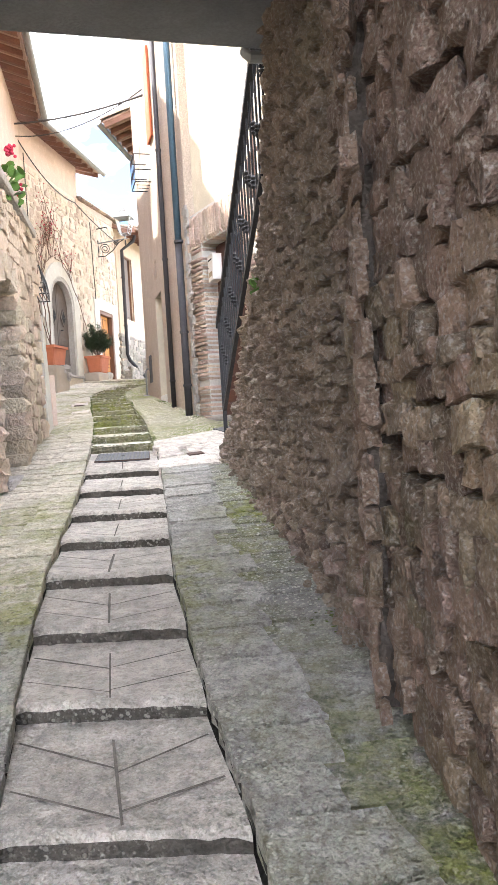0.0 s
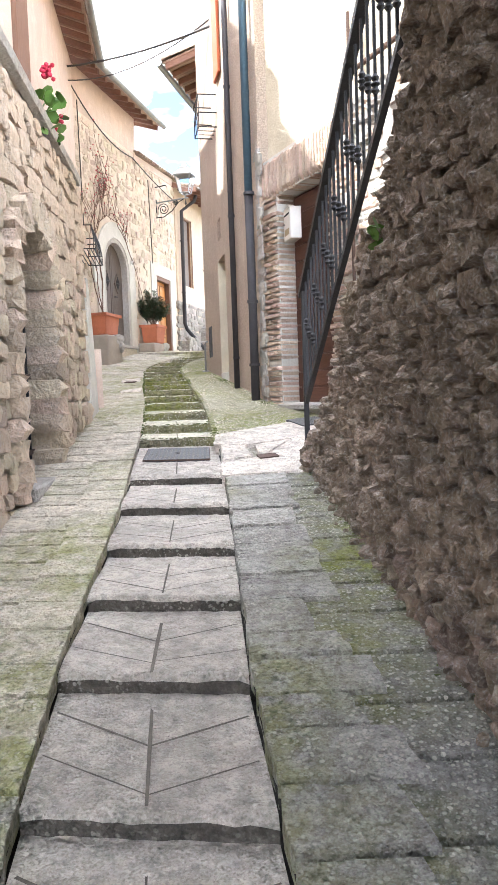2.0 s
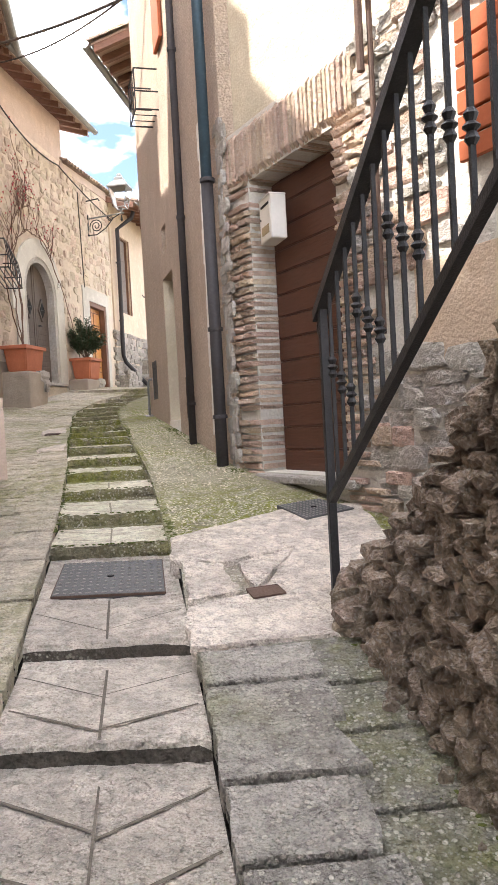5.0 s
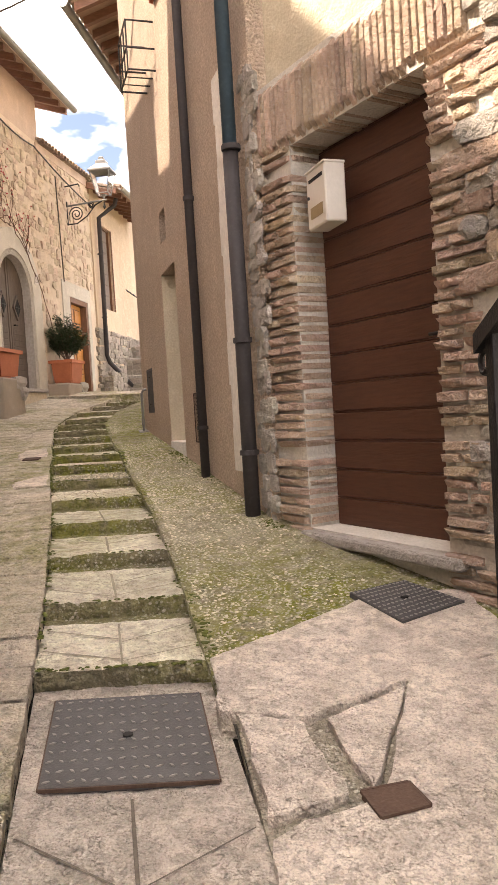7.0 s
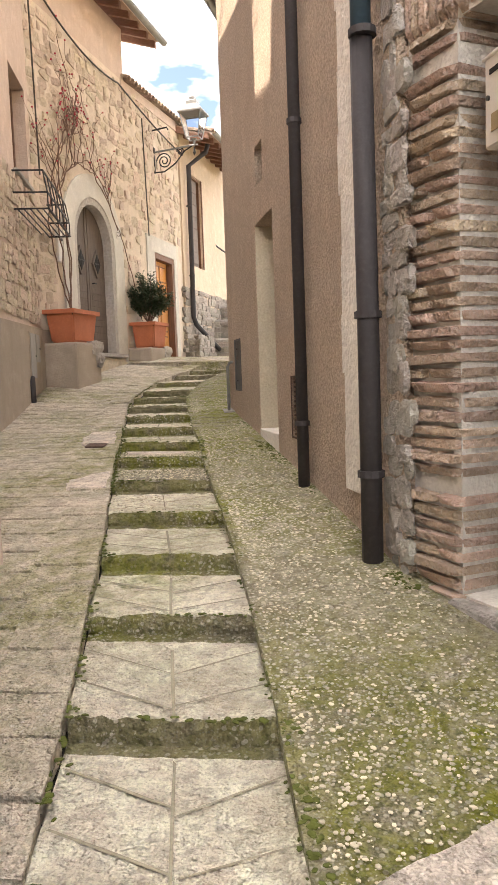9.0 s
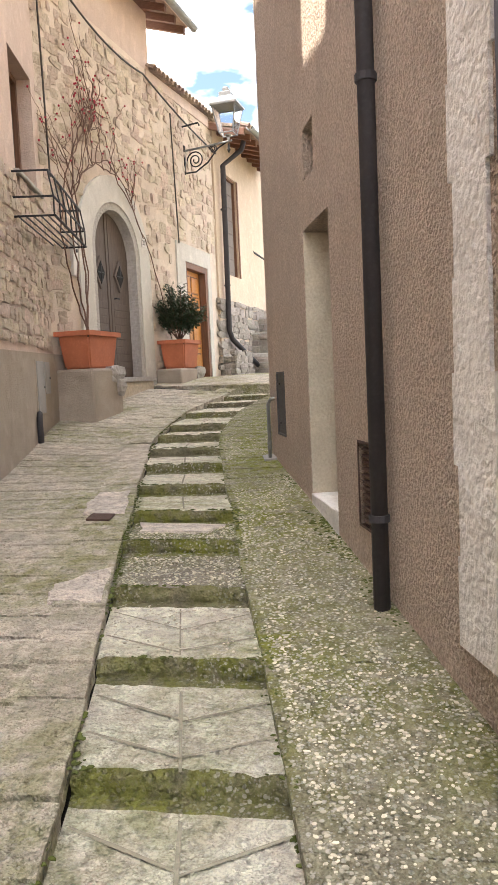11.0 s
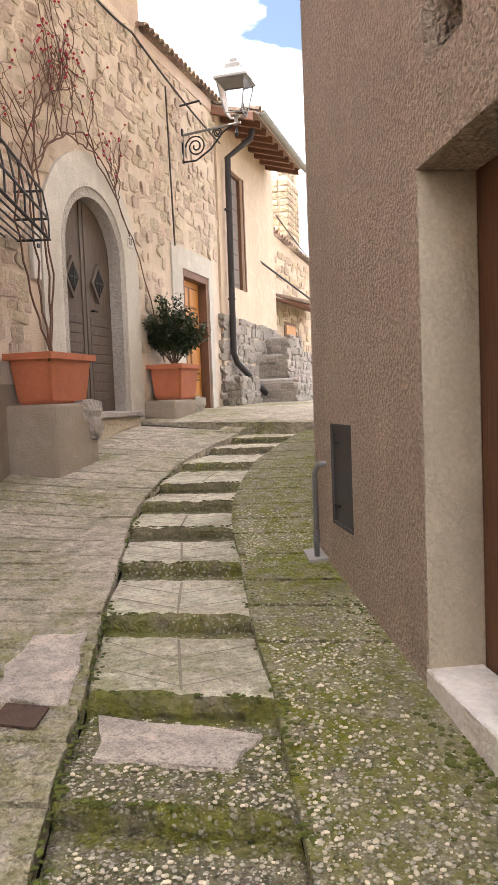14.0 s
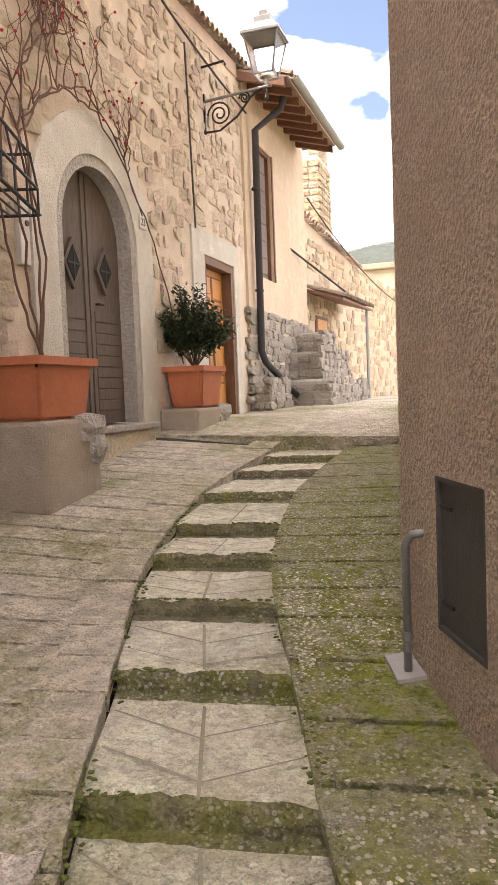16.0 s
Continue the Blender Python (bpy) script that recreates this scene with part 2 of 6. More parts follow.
M_GREEN = plain("bright_leaf", (0.09, 0.17, 0.03), 0.5, 0, 0.3, 20, 0)
M_MOSS = plain("moss", (0.085, 0.10, 0.018), 0.95, 0, 0.6, 14, 0)
M_PEBBLE = Mat("pebble", (0.55, 0.49, 0.36), 0.8).vary(0.35, "island").done()
M_STONE = rubble("dressed_stone", (0.45, 0.42, 0.37), (0.38, 0.33, 0.28), 0.15, "object", 0.1)
M_SOIL = plain("soil", (0.05, 0.037, 0.026), 0.95, 0, 0.4, 30, 0.004)
M_HILL = plain("far_hill", (0.05, 0.062, 0.052), 0.95, 0, 0.6, 0.08, 0)
M_GLASS = bpy.data.materials.new("lantern_glass")
M_GLASS.use_nodes = True
gb = M_GLASS.node_tree.nodes["Principled BSDF"]
gb.inputs["Transmission Weight"].default_value, gb.inputs["Roughness"].default_value, gb.inputs["IOR"].default_value = 1.0, 0.03, 1.1


# ---- building blocks ----
def mesh_of(name, bm, material, smooth=False):
    me = bpy.data.meshes.new(name)
    bmesh.ops.recalc_face_normals(bm, faces=bm.faces)
    bm.to_mesh(me)
    bm.free()
    me.materials.append(material)
    if smooth:
        me.shade_smooth()
    return me


def part(name, bm, material, parent=None, label="", m=None, smooth=False):
    ob = new(name, mesh_of(name, bm, material, smooth))
    if parent is not None:
        ob.parent = parent
    if m is not None:
        ob.matrix_basis = m
    if label:
        ob["label"] = label
    return ob


def piece(name, me, parent, m):
    ob = new(name, me)
    ob.parent = parent
    ob.matrix_basis = m
    return ob


def holder(name, m, label="", category="", group="", kind=""):
    ob = new(name)
    ob.matrix_basis = m
    return tagged(ob, label, category, group, kind)


def box(x0, x1, y0, y1, z0, z1, bevel=0.0, bm=None, seg=1):
    own = bmesh.new()
    bmesh.ops.create_cube(own, size=1)
    for v in own.verts:
        v.co = Vector(((x0 + x1) / 2 + v.co.x * (x1 - x0), (y0 + y1) / 2 + v.co.y * (y1 - y0), (z0 + z1) / 2 + v.co.z * (z1 - z0)))
    if bevel:
        bmesh.ops.bevel(own, geom=list(own.edges), offset=bevel, segments=seg, affect="EDGES", profile=0.5)
    if bm is None:
        return own
    return merge(bm, own)


def merge(bm, own, m=None):
    tmp = bpy.data.meshes.new("tmp")
    if m is not None:
        own.transform(m)
    own.to_mesh(tmp)
    own.free()
    bm.from_mesh(tmp)
    bpy.data.meshes.remove(tmp)
    return bm


def tube(points, radius, sides=8, bm=None, radii=None):
    """A round bar along points, mitred at the bends."""
    bm = bm or bmesh.new()
    pts = [Vector(p) for p in points]
    rings, side = [], None
    for i, p in enumerate(pts):
        d = (pts[min(i + 1, len(pts) - 1)] - pts[max(i - 1, 0)]).normalized()
        if side is None:
            side = d.orthogonal().normalized()
        side = (side - d * side.dot(d)).normalized()
        up = d.cross(side)
        r = radii[i] if radii else radius
        rings.append([bm.verts.new(p + r * (math.cos(a) * side + math.sin(a) * up)) for a in [2 * math.pi * j / sides for j in range(sides)]])
    for a, b in zip(rings, rings[1:]):
        for j in range(sides):
            bm.faces.new((a[j], a[(j + 1) % sides], b[(j + 1) % sides], b[j]))
    bm.faces.new(rings[0][::-1])
    bm.faces.new(rings[-1])
    return bm


def prism(poly, z0, z1, bm=None):
    """Upright prism over a plan polygon; z0 and z1 are numbers or functions of (x, y)."""
    bm = bm or bmesh.new()
    f = lambda z, p: z(*p) if callable(z) else z
    lo = [bm.verts.new((*p, f(z0, p))) for p in poly]
    hi = [bm.verts.new((*p, f(z1, p))) for p in poly]
    n = len(poly)
    bm.faces.new(lo[::-1])
    bm.faces.new(hi)
    for i in range(n):
        bm.faces.new((lo[i], lo[(i + 1) % n], hi[(i + 1) % n], hi[i]))
    return bm


def profile(poly, y0, y1, bm=None):
    """A polygon in x and z, pushed from y0 to y1."""
    bm = bm or bmesh.new()
    a = [bm.verts.new((p[0], y0, p[1])) for p in poly]
    b = [bm.verts.new((p[0], y1, p[1])) for p in poly]
    n = len(poly)
    bm.faces.new(a)
    bm.faces.new(b[::-1])
    for i in range(n):
        bm.faces.new((a[i], b[i], b[(i + 1) % n], a[(i + 1) % n]))
    return bm


def wall_frame(a, b, z=0.0):
    """x along the wall from plan point a to b, y into the wall, z up; the face seen is at y = 0. Walking from a to b the wall's face looks right."""
    d = Vector((b[0] - a[0], b[1] - a[1], 0)).normalized()
    n = Vector((-d.y, d.x, 0))
    return Matrix(((d.x, n.x, 0, a[0]), (d.y, n.y, 0, a[1]), (0, 0, 1, z), (0, 0, 0, 1)))


def flat_wall(cols, thick, depth0=0.0):
    """A wall out of columns: (u0, u1, [(z0 at u0, z0 at u1, z1 at u0, z1 at u1), ...])."""
    bm = bmesh.new()
    for u0, u1, spans in cols:
        for a0, a1, b0, b1 in spans:
            v = [bm.verts.new(c) for c in ((u0, depth0, a0), (u1, depth0, a1), (u1, depth0, b1), (u0, depth0, b0),
                                           (u0, thick, a0), (u1, thick, a1), (u1, thick, b1), (u0, thick, b0))]
            for q in ((0, 1, 2, 3), (7, 6, 5, 4), (0, 4, 5, 1), (2, 6, 7, 3), (0, 3, 7, 4), (1, 5, 6, 2)):
                bm.faces.new([v[i] for i in q])
    return bm


def columns(u0, u1, z0, z1, holes):
    """Columns for flat_wall round holes (ua, ub, za, zb) or arches (ua, ub, za, spring, 'arch')."""
    cuts = {u0, u1}
    for h in holes:
        cuts |= {h[0], h[1]}
        if len(h) == 5:
            cuts |= {h[0] + (h[1] - h[0]) * (0.5 - 0.5 * math.cos(math.pi * i / 16)) for i in range(17)}
    cuts = sorted(c for c in cuts if u0 - 1e-6 <= c <= u1 + 1e-6)
    out = []
    for a, b in zip(cuts, cuts[1:]):
        if b - a < 1e-5:
            continue
        mid, spans, lo = (a + b) / 2, [], (z0, z0)
        for h in sorted((h for h in holes if h[0] < mid < h[1]), key=lambda h: h[2]):
            if h[2] > lo[0] + 1e-4:
                spans.append((*lo, h[2], h[2]))
            if len(h) == 5:
                r, c = (h[1] - h[0]) / 2, (h[0] + h[1]) / 2
                lo = tuple(h[3] + math.sqrt(max(0, r * r - (x - c) ** 2)) for x in (a, b))
            else:
                lo = (h[3], h[3])
        spans.append((*lo, z1, z1))
        out.append((a, b, spans))
    return out


rng = random.Random(7)


def stone_mesh(name, material, seed, rough=0.16, cube=0.5):
    """A rounded, uneven stone in a unit cube; it bulges towards -y."""
    r = random.Random(seed)
    bm = bmesh.new()
    bmesh.ops.create_cube(bm, size=1)
    bmesh.ops.subdivide_edges(bm, edges=list(bm.edges), cuts=1, use_grid_fill=True)
    for v in bm.verts:
        round_ = v.co.normalized() * 0.62
        v.co = v.co.lerp(round_, cube) + Vector((r.uniform(-1, 1), r.uniform(-1, 1), r.uniform(-1, 1))) * rough * 0.5
    return mesh_of(name, bm, material)


def lay_stones(parent, stones, u0, u1, z0, z1, course, length, skip=None, bulge=0.06, limit=10 ** 6, name="stone", rnd=rng, tilt=5, gap=0.93, back=0.0):
    """Rubble in rough courses on a wall's face; past the limit the stones are returned as matrices for one joined mesh."""
    rest, n, z = [], 0, z0
    while z < z1:
        h = course * rnd.uniform(0.7, 1.35)
        u = u0 - rnd.uniform(0, length)
        while u < u1:
            w = length * rnd.uniform(0.55, 1.6)
            cu, cz = u + w / 2, z + h / 2 + rnd.uniform(-0.2, 0.2) * h
            if not (skip and skip(cu, cz, w, h)) and u0 - 0.05 < cu < u1 + 0.05:
                d = bulge * rnd.uniform(1.0, 2.2)
                m = pose(cu, back + d * 0.12 + rnd.uniform(-0.3, 0.3) * bulge, cz, 0, rnd.uniform(-tilt, tilt), rnd.uniform(-tilt, tilt)) @ Matrix.Diagonal((w * gap, d, h * gap * rnd.uniform(0.9, 1.15), 1))
                if n < limit:
                    piece(name, rnd.choice(stones), parent, m)
                    n += 1
                else:
                    rest.append((rnd.choice(stones), m))
            u += w
        z += h
    return rest


def joined(name, items, material, parent=None, label="", kind="stuff", category=""):
    """Many meshes at their poses, in one object."""
    verts, faces = [], []
    for me, m in items:
        base = len(verts)
        verts += [tuple(m @ v.co) for v in me.vertices]
        faces += [[base + i for i in p.vertices] for p in me.polygons]
    me = bpy.data.meshes.new(name)
    me.from_pydata(verts, [], faces)
    me.materials.append(material)
    ob = new(name, me)
    if parent is not None:
        ob.parent = parent
    return tagged(ob, label, category, "", kind)


# ---- ground: the lane climbs, with a flight of low steps between two ramps ----
GROUND_Y = (-8, 0, 3.76, 5, 6.4, 7.9, 8.7, 9.3, 11.9, 14.1, 16.5, 18.8, 21.4, 26, 60)
GROUND_Z = (-1.1, 0.15, 0.74, 0.92, 1.138, 1.394, 1.51, 1.62, 1.95, 2.19, 2.5, 2.83, 2.93, 2.97, 3.0)
NOSE_X = [-0.37, -0.60, -0.84, -1.07, -1.34, -1.57, -1.81, -2.01, -2.21, -2.43, -2.65, -3.04, -3.26, -3.51, -3.73, -4.0, -4.28, -4.55, -4.75, -5.04, -5.3, -5.57, -5.76, -5.86, -5.96, -5.93, -5.87, -5.84]
NOSE_Y = [-0.15, 0.51, 1.17, 1.83, 2.49, 3.12, 3.79, 4.45, 5.11, 5.81, 6.5, 7.66, 8.3, 8.96, 9.56, 10.22, 10.9, 11.55, 12.12, 12.8, 13.5, 14.17, 14.78, 15.33, 16.06, 16.73, 17.24, 17.78]
LEFT_Y = (-8, 2.0, 6.0, 6.95, 9.28, 10.0, 12.6, 15.2, 60)
LEFT_X = (-1.7, -1.85, -3.2, -3.47, -4.17, -4.5, -6.4, -7.2, -7.2)
RIGHT_Y = (-8, 0.0, 2.0, 2.83, 4.08, 4.94, 6.77, 6.95, 7.2, 9.45, 13.02, 13.85, 14.2, 60)
RIGHT_X = (1.3, 0.75, 0.28, -0.06, -0.36, -0.68, -1.32, -1.3, -0.98, -2.26, -3.86, -4.26, -3.9, -3.4)
WIDE = 0.69  # width of the flight


def ground_z(x, y):
    z = float(np.interp(y, GROUND_Y, GROUND_Z))
    rise = min(1.0, max(0.0, (-x - 5.9) / 1.2)) * min(1.0, max(0.0, (y - 12.5) / 2.0)) * max(0.0, min(1.0, (20.5 - y) / 2.5))
    return z + 0.11 * rise


def stair_left(y):
    return float(np.interp(y, NOSE_Y, NOSE_X))


def stair_right(y):
    return float(np.interp(y - 0.09, NOSE_Y, NOSE_X)) + WIDE


def sheet(name, rows, drop, material):
    """A strip of ground between two edges, row by row."""
    bm = bmesh.new()
    prev = None
    for y, xa, xb in rows:
        line = [bm.verts.new((xa + (xb - xa) * i / 8, y, ground_z(xa + (xb - xa) * i / 8, y) - drop)) for i in range(9)]
        if prev:
            for i in range(8):
                bm.faces.new((prev[i], prev[i + 1], line[i + 1], line[i]))
        prev = line
    return part(name, bm, material)


ys = [-8 + 0.25 * i for i in range(int(36 / 0.25) + 1)]
left_bed = sheet("ramp_bed", [(y, float(np.interp(y, LEFT_Y, LEFT_X)) - 0.4, stair_left(y) - 0.005) for y in ys if y < 17.8], 0.03, M_JOINT)
tagged(left_bed, "dirt-filled bed under the ramp slabs beside the steps", "ramp", kind="structure")
right_bed = sheet("ramp_bed", [(y, stair_right(y) + 0.005, max(float(np.interp(y, RIGHT_Y, RIGHT_X)) + 0.4, stair_right(y) + 0.1)) for y in ys if y < 17.8], 0.03, M_JOINT)
tagged(right_bed, "dirt-filled bed under the mossy ramp along the wall", "ramp", kind="structure")
stair_bed = sheet("ramp_bed", [(y, stair_left(y) - 0.35, stair_right(y) + 0.35) for y in ys if y < 18.3], 0.125, M_JOINT)
tagged(stair_bed, "packed dirt under the flight of steps", "ramp", kind="structure")
upper_lane = sheet("lane_paving", [(y, -7.6, -3.0) for y in [17.78 + 0.3 * i for i in range(100)]], 0.0, M_RAMP)
tagged(upper_lane, "worn grey concrete paving of the level upper lane", "paving", kind="structure")
bm = prism([(-7.6, 17.75), (-3.0, 17.75), (-3.0, 17.97), (-7.6, 17.97)], lambda x, y: ground_z(x, y) - 0.35, lambda x, y: ground_z(x, y) + 0.003)
tagged(part("lane_edge", bm, M_RAMP), "worn concrete edge where the flight meets the upper lane", "kerb", kind="structure")
bm = bmesh.new()
bmesh.ops.create_grid(bm, x_segments=1, y_segments=1, size=900)
ground = part("ground", bm, M_EARTH, m=pose(0, 0, -1.6))
tagged(ground, "bare earthy ground reaching out under the village", "ground", kind="structure")


def slab_between(a0, b0, a1, b1, gap, thick, tag, material, sub=3, lift=0.0):
    """A paving slab between two joint lines, lying on the slope."""
    bm = bmesh.new()
    va, vb, wa, wb = (Vector((*p, 0)) for p in (a0, b0, a1, b1))
    along = (wa - va).normalized() * gap / 2
    top, low = [], []
    for (p, q), k in (((va, vb), 1), ((wa, wb), -1)):
        for ring, dz in ((top, 0), (low, -thick)):
            ring.append([bm.verts.new((*(c := p.lerp(q, i / sub) + along * k).xy, ground_z(c.x, c.y) + dz + lift)) for i in range(sub + 1)])
    for i in range(sub):
        bm.faces.new((top[0][i], top[0][i + 1], top[1][i + 1], top[1][i]))
        bm.faces.new((low[0][i], low[0][i + 1], top[0][i + 1], top[0][i]))
        bm.faces.new((top[1][i], top[1][i + 1], low[1][i + 1], low[1][i]))
    for i, flip in ((0, 1), (sub, -1)):
        f = (low[0][i], top[0][i], top[1][i], low[1][i])
        bm.faces.new(f[::flip])
    return part(tag, bm, material)


# ---- the flight of steps ----
flight = holder("step_flight", pose(0, 0, 0), "long flight of low worn concrete steps scored in a herringbone", "steps", kind="structure")
HATCH_STEP = 10
for i in range(len(NOSE_X) - 1):
    l0, l1 = Vector((NOSE_X[i], NOSE_Y[i], 0)), Vector((NOSE_X[i + 1], NOSE_Y[i + 1], 0))
    side = Vector((WIDE, 0.09, 0))
    z0 = ground_z(*l0.xy)
    z1 = ground_z(*l1.xy) - (0.088 if i < 23 else 0.075)
    mat = M_STEP if i < 11 else M_STEP_ROUGH if i in (16, 17) else M_STEP_MOSS
    jag = random.Random(100 + i)
    bm = bmesh.new()
    n = 18
    rows = []
    upper_flight = i >= 11
    chip = 0.010 if upper_flight else 0.003
    lip = [(0.0, -0.26), (-0.004, -0.10), (-0.008, -0.05), (0.004, -0.022), (0.03, -0.005), (0.075, 0.0)] if upper_flight else [(0.0, -0.26), (0.004, -0.09), (-0.002, -0.03), (0.006, -0.010), (0.028, 0.0)]
    for f, dz in lip + [(0.2, 0.0), (0.35, 0.0), (0.55, 0.0), (0.75, 0.0), (0.9, 0.004), (1.03, 0.012)]:
        row = []
        drift = 0.0
        for j in range(n + 1):
            p = l0.lerp(l1, f) + side * (0.002 + 0.996 * j / n)
            drift = 0.6 * drift + jag.uniform(-chip, chip)
            worn = jag.uniform(-0.004, 0.004) if 0 < j < n else 0
            if f < 0.08:
                p += Vector((0, drift, 0))
                worn += 0.5 * drift
                if j in (0, n):
                    worn -= 0.012
            row.append(bm.verts.new((p.x, p.y, z0 + (z1 - z0) * f + dz + worn - (0.006 * math.sin(math.pi * j / n) if dz == 0 else 0))))
        rows.append(row)
    for k, (a, b) in enumerate(zip(rows, rows[1:])):
        for j in range(n):
            face = bm.faces.new((a[j], a[j + 1], b[j + 1], b[j]))
            # fronts, and upper treads' back strips, take the riser colour with its painted shade
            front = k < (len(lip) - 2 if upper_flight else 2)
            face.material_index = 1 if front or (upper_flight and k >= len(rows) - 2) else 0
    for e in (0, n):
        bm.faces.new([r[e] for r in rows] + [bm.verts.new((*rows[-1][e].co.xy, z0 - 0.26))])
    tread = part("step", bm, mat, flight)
    tread.data.materials.append(M_RISER_SHADE_MOSS if upper_flight else M_RISER_SHADE)
    if i in (16, 17):
        continue
    # scored grooves: one down the middle and chevrons on either side
    bm = bmesh.new()
    lines = ((0.5, 0.03, 0.5, 0.38), (0.03, 0.28, 0.5, 0.1), (0.97, 0.28, 0.5, 0.1)) if i == HATCH_STEP else ((0.5, 0.02, 0.5, 0.99), (0.03, 0.36, 0.5, 0.12), (0.97, 0.36, 0.5, 0.12), (0.03, 0.78, 0.5, 0.5), (0.97, 0.78, 0.5, 0.5))
    for u0, f0, u1, f1 in lines:
        f0, f1 = f0 + jag.uniform(-0.04, 0.04), f1 + jag.uniform(-0.04, 0.04)
        pa, pb = l0.lerp(l1, f0) + side * u0, l0.lerp(l1, f1) + side * u1
        za, zb = z0 + (z1 - z0) * f0, z0 + (z1 - z0) * f1
        d = (pb - pa).normalized()
        o = Vector((-d.y, d.x, 0)) * jag.uniform(0.0025, 0.006)
        vs = [bm.verts.new((*(c + s * o).xy, z + 0.0035)) for c, z, s in ((pa, za, 1), (pa.lerp(pb, 0.5), (za + zb) / 2 - 0.002, 1.5), (pb, zb - 0.004, 1), (pb, zb - 0.004, -1), (pa.lerp(pb, 0.5), (za + zb) / 2 - 0.002, -1.2), (pa, za, -1))]
        bm.faces.new(vs)
    part("scored_groove", bm, M_GROOVE_PALE if upper_flight else M_GROOVE, tread, "dark dirt-filled herringbone grooves")

# landing hatch in the flight
t0 = Vector((NOSE_X[10], NOSE_Y[10], ground_z(NOSE_X[10], NOSE_Y[10])))
t1 = Vector((NOSE_X[11], NOSE_Y[11], ground_z(NOSE_X[11], NOSE_Y[11]) - 0.088))


def cover(name, corners, material, label, category, thick=0.012, studs=True, frame_w=0.0):
    """A cast-iron cover in its frame: corners in plan, near left, near right, far right, far left, with height."""
    a, b, c, d = (Vector(p) for p in corners)
    ob = holder(name, pose(*a), label, category)
    at = lambda u, v, h=0.0: (a.lerp(b, u).lerp(d.lerp(c, u), v) - a) + Vector((0, 0, h))
    bm = bmesh.new()
    lo = [bm.verts.new(at(*p, -0.02)) for p in ((0, 0), (1, 0), (1, 1), (0, 1))]
    hi = [bm.verts.new(at(*p, thick)) for p in ((0, 0), (1, 0), (1, 1), (0, 1))]
    bm.faces.new(hi)
    for i in range(4):
        bm.faces.new((lo[i], lo[(i + 1) % 4], hi[(i + 1) % 4], hi[i]))
    part("plate", bm, material, ob)
    if studs:
        nu, nv = 14, 10
        r = (b - a).length / nu * 0.34
        stud = {}
        for k, turn in ((0, 0.6), (1, -0.6)):
            s, t = math.cos(turn) * r, math.sin(turn) * r
            own = bmesh.new()
            prism([(s, t), (-t * 0.3, s * 0.3), (-s, -t), (t * 0.3, -s * 0.3)], -0.003, 0.004, own)
            stud[k] = mesh_of("stud", own, M_GREYBOX)
        for i in range(nu):
            for j in range(nv):
                piece("stud", stud[(i + j) % 2], ob, Matrix.Translation(at((i + 0.5) / nu, (j + 0.5) / nv, thick)))
        bm = tube([at(0.5, 0.5, thick), at(0.5, 0.5, thick + 0.006)], 0.018, 8)
        part("lifting_hole", bm, M_OPENING_SHADE, ob)
    if frame_w:
        bm = bmesh.new()
        for (u0, v0), (u1, v1) in (((0, 0), (1, 0)), ((1, 0), (1, 1)), ((1, 1), (0, 1)), ((0, 1), (0, 0))):
            tube([at(u0, v0, thick * 0.4), at(u1, v1, thick * 0.4)], frame_w, 4, bm)
        part("rim", bm, M_RUST, ob)
    return ob


def on_step(u, f, i=10):
    l0, l1 = Vector((NOSE_X[i], NOSE_Y[i], 0)), Vector((NOSE_X[i + 1], NOSE_Y[i + 1], 0))
    p = l0.lerp(l1, f) + Vector((WIDE * u, 0.09 * u, 0))
    z0, z1 = ground_z(*l0.xy), ground_z(*l1.xy) - 0.088
    return (p.x, p.y, z0 + (z1 - z0) * f + 0.004)


cover("manhole_cover", [on_step(0.1, 0.45), on_step(0.88, 0.45), on_step(0.9, 0.92), on_step(0.13, 0.92)], M_CAST, "rectangular dark cast-iron hatch with raised studs set in the landing", "manhole cover", frame_w=0.008)


def on_ground(x, y, h=0.0):
    return (x, y, ground_z(x, y) + h)


# ---- walls, near right: covered passage and the rough retaining wall ----
m_near = wall_frame((-0.05, 2.80), (1.10, -1.2))
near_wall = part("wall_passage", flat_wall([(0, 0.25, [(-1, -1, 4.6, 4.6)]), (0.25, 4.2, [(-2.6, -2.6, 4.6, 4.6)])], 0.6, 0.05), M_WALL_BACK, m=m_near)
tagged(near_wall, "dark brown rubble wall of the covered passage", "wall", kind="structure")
m_ret = wall_frame((-1.34, 6.80), (-0.06, 2.95))
LEN_R = Vector((1.28, -3.85)).length
RET = [(0, 1.22), (0.22, 1.5), (0.5, 1.55), (0.72, 1.72), (1.0, 1.87), (1.3, 2.08), (1.6, 2.3), (1.9, 2.48), (2.15, 2.55), (2.45, 2.85), (2.68, 3.2), (2.85, 4.6), (LEN_R, 4.6)]
ret_top = lambda u: float(np.interp(u, [p[0] for p in RET], [p[1] for p in RET]))
ret_cols = [(a[0], b[0], [(0.0, 0.0, a[1] - 0.06, b[1] - 0.06)]) for a, b in zip(RET, RET[1:])]
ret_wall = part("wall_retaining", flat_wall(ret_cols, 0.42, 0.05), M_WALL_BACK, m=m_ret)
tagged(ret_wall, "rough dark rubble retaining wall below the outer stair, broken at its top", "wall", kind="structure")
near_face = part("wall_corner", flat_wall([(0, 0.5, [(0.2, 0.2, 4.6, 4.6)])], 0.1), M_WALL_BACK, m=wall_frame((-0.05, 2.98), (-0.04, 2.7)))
tagged(near_face, "dark corner of the passage wall where it steps out", "wall", kind="structure")

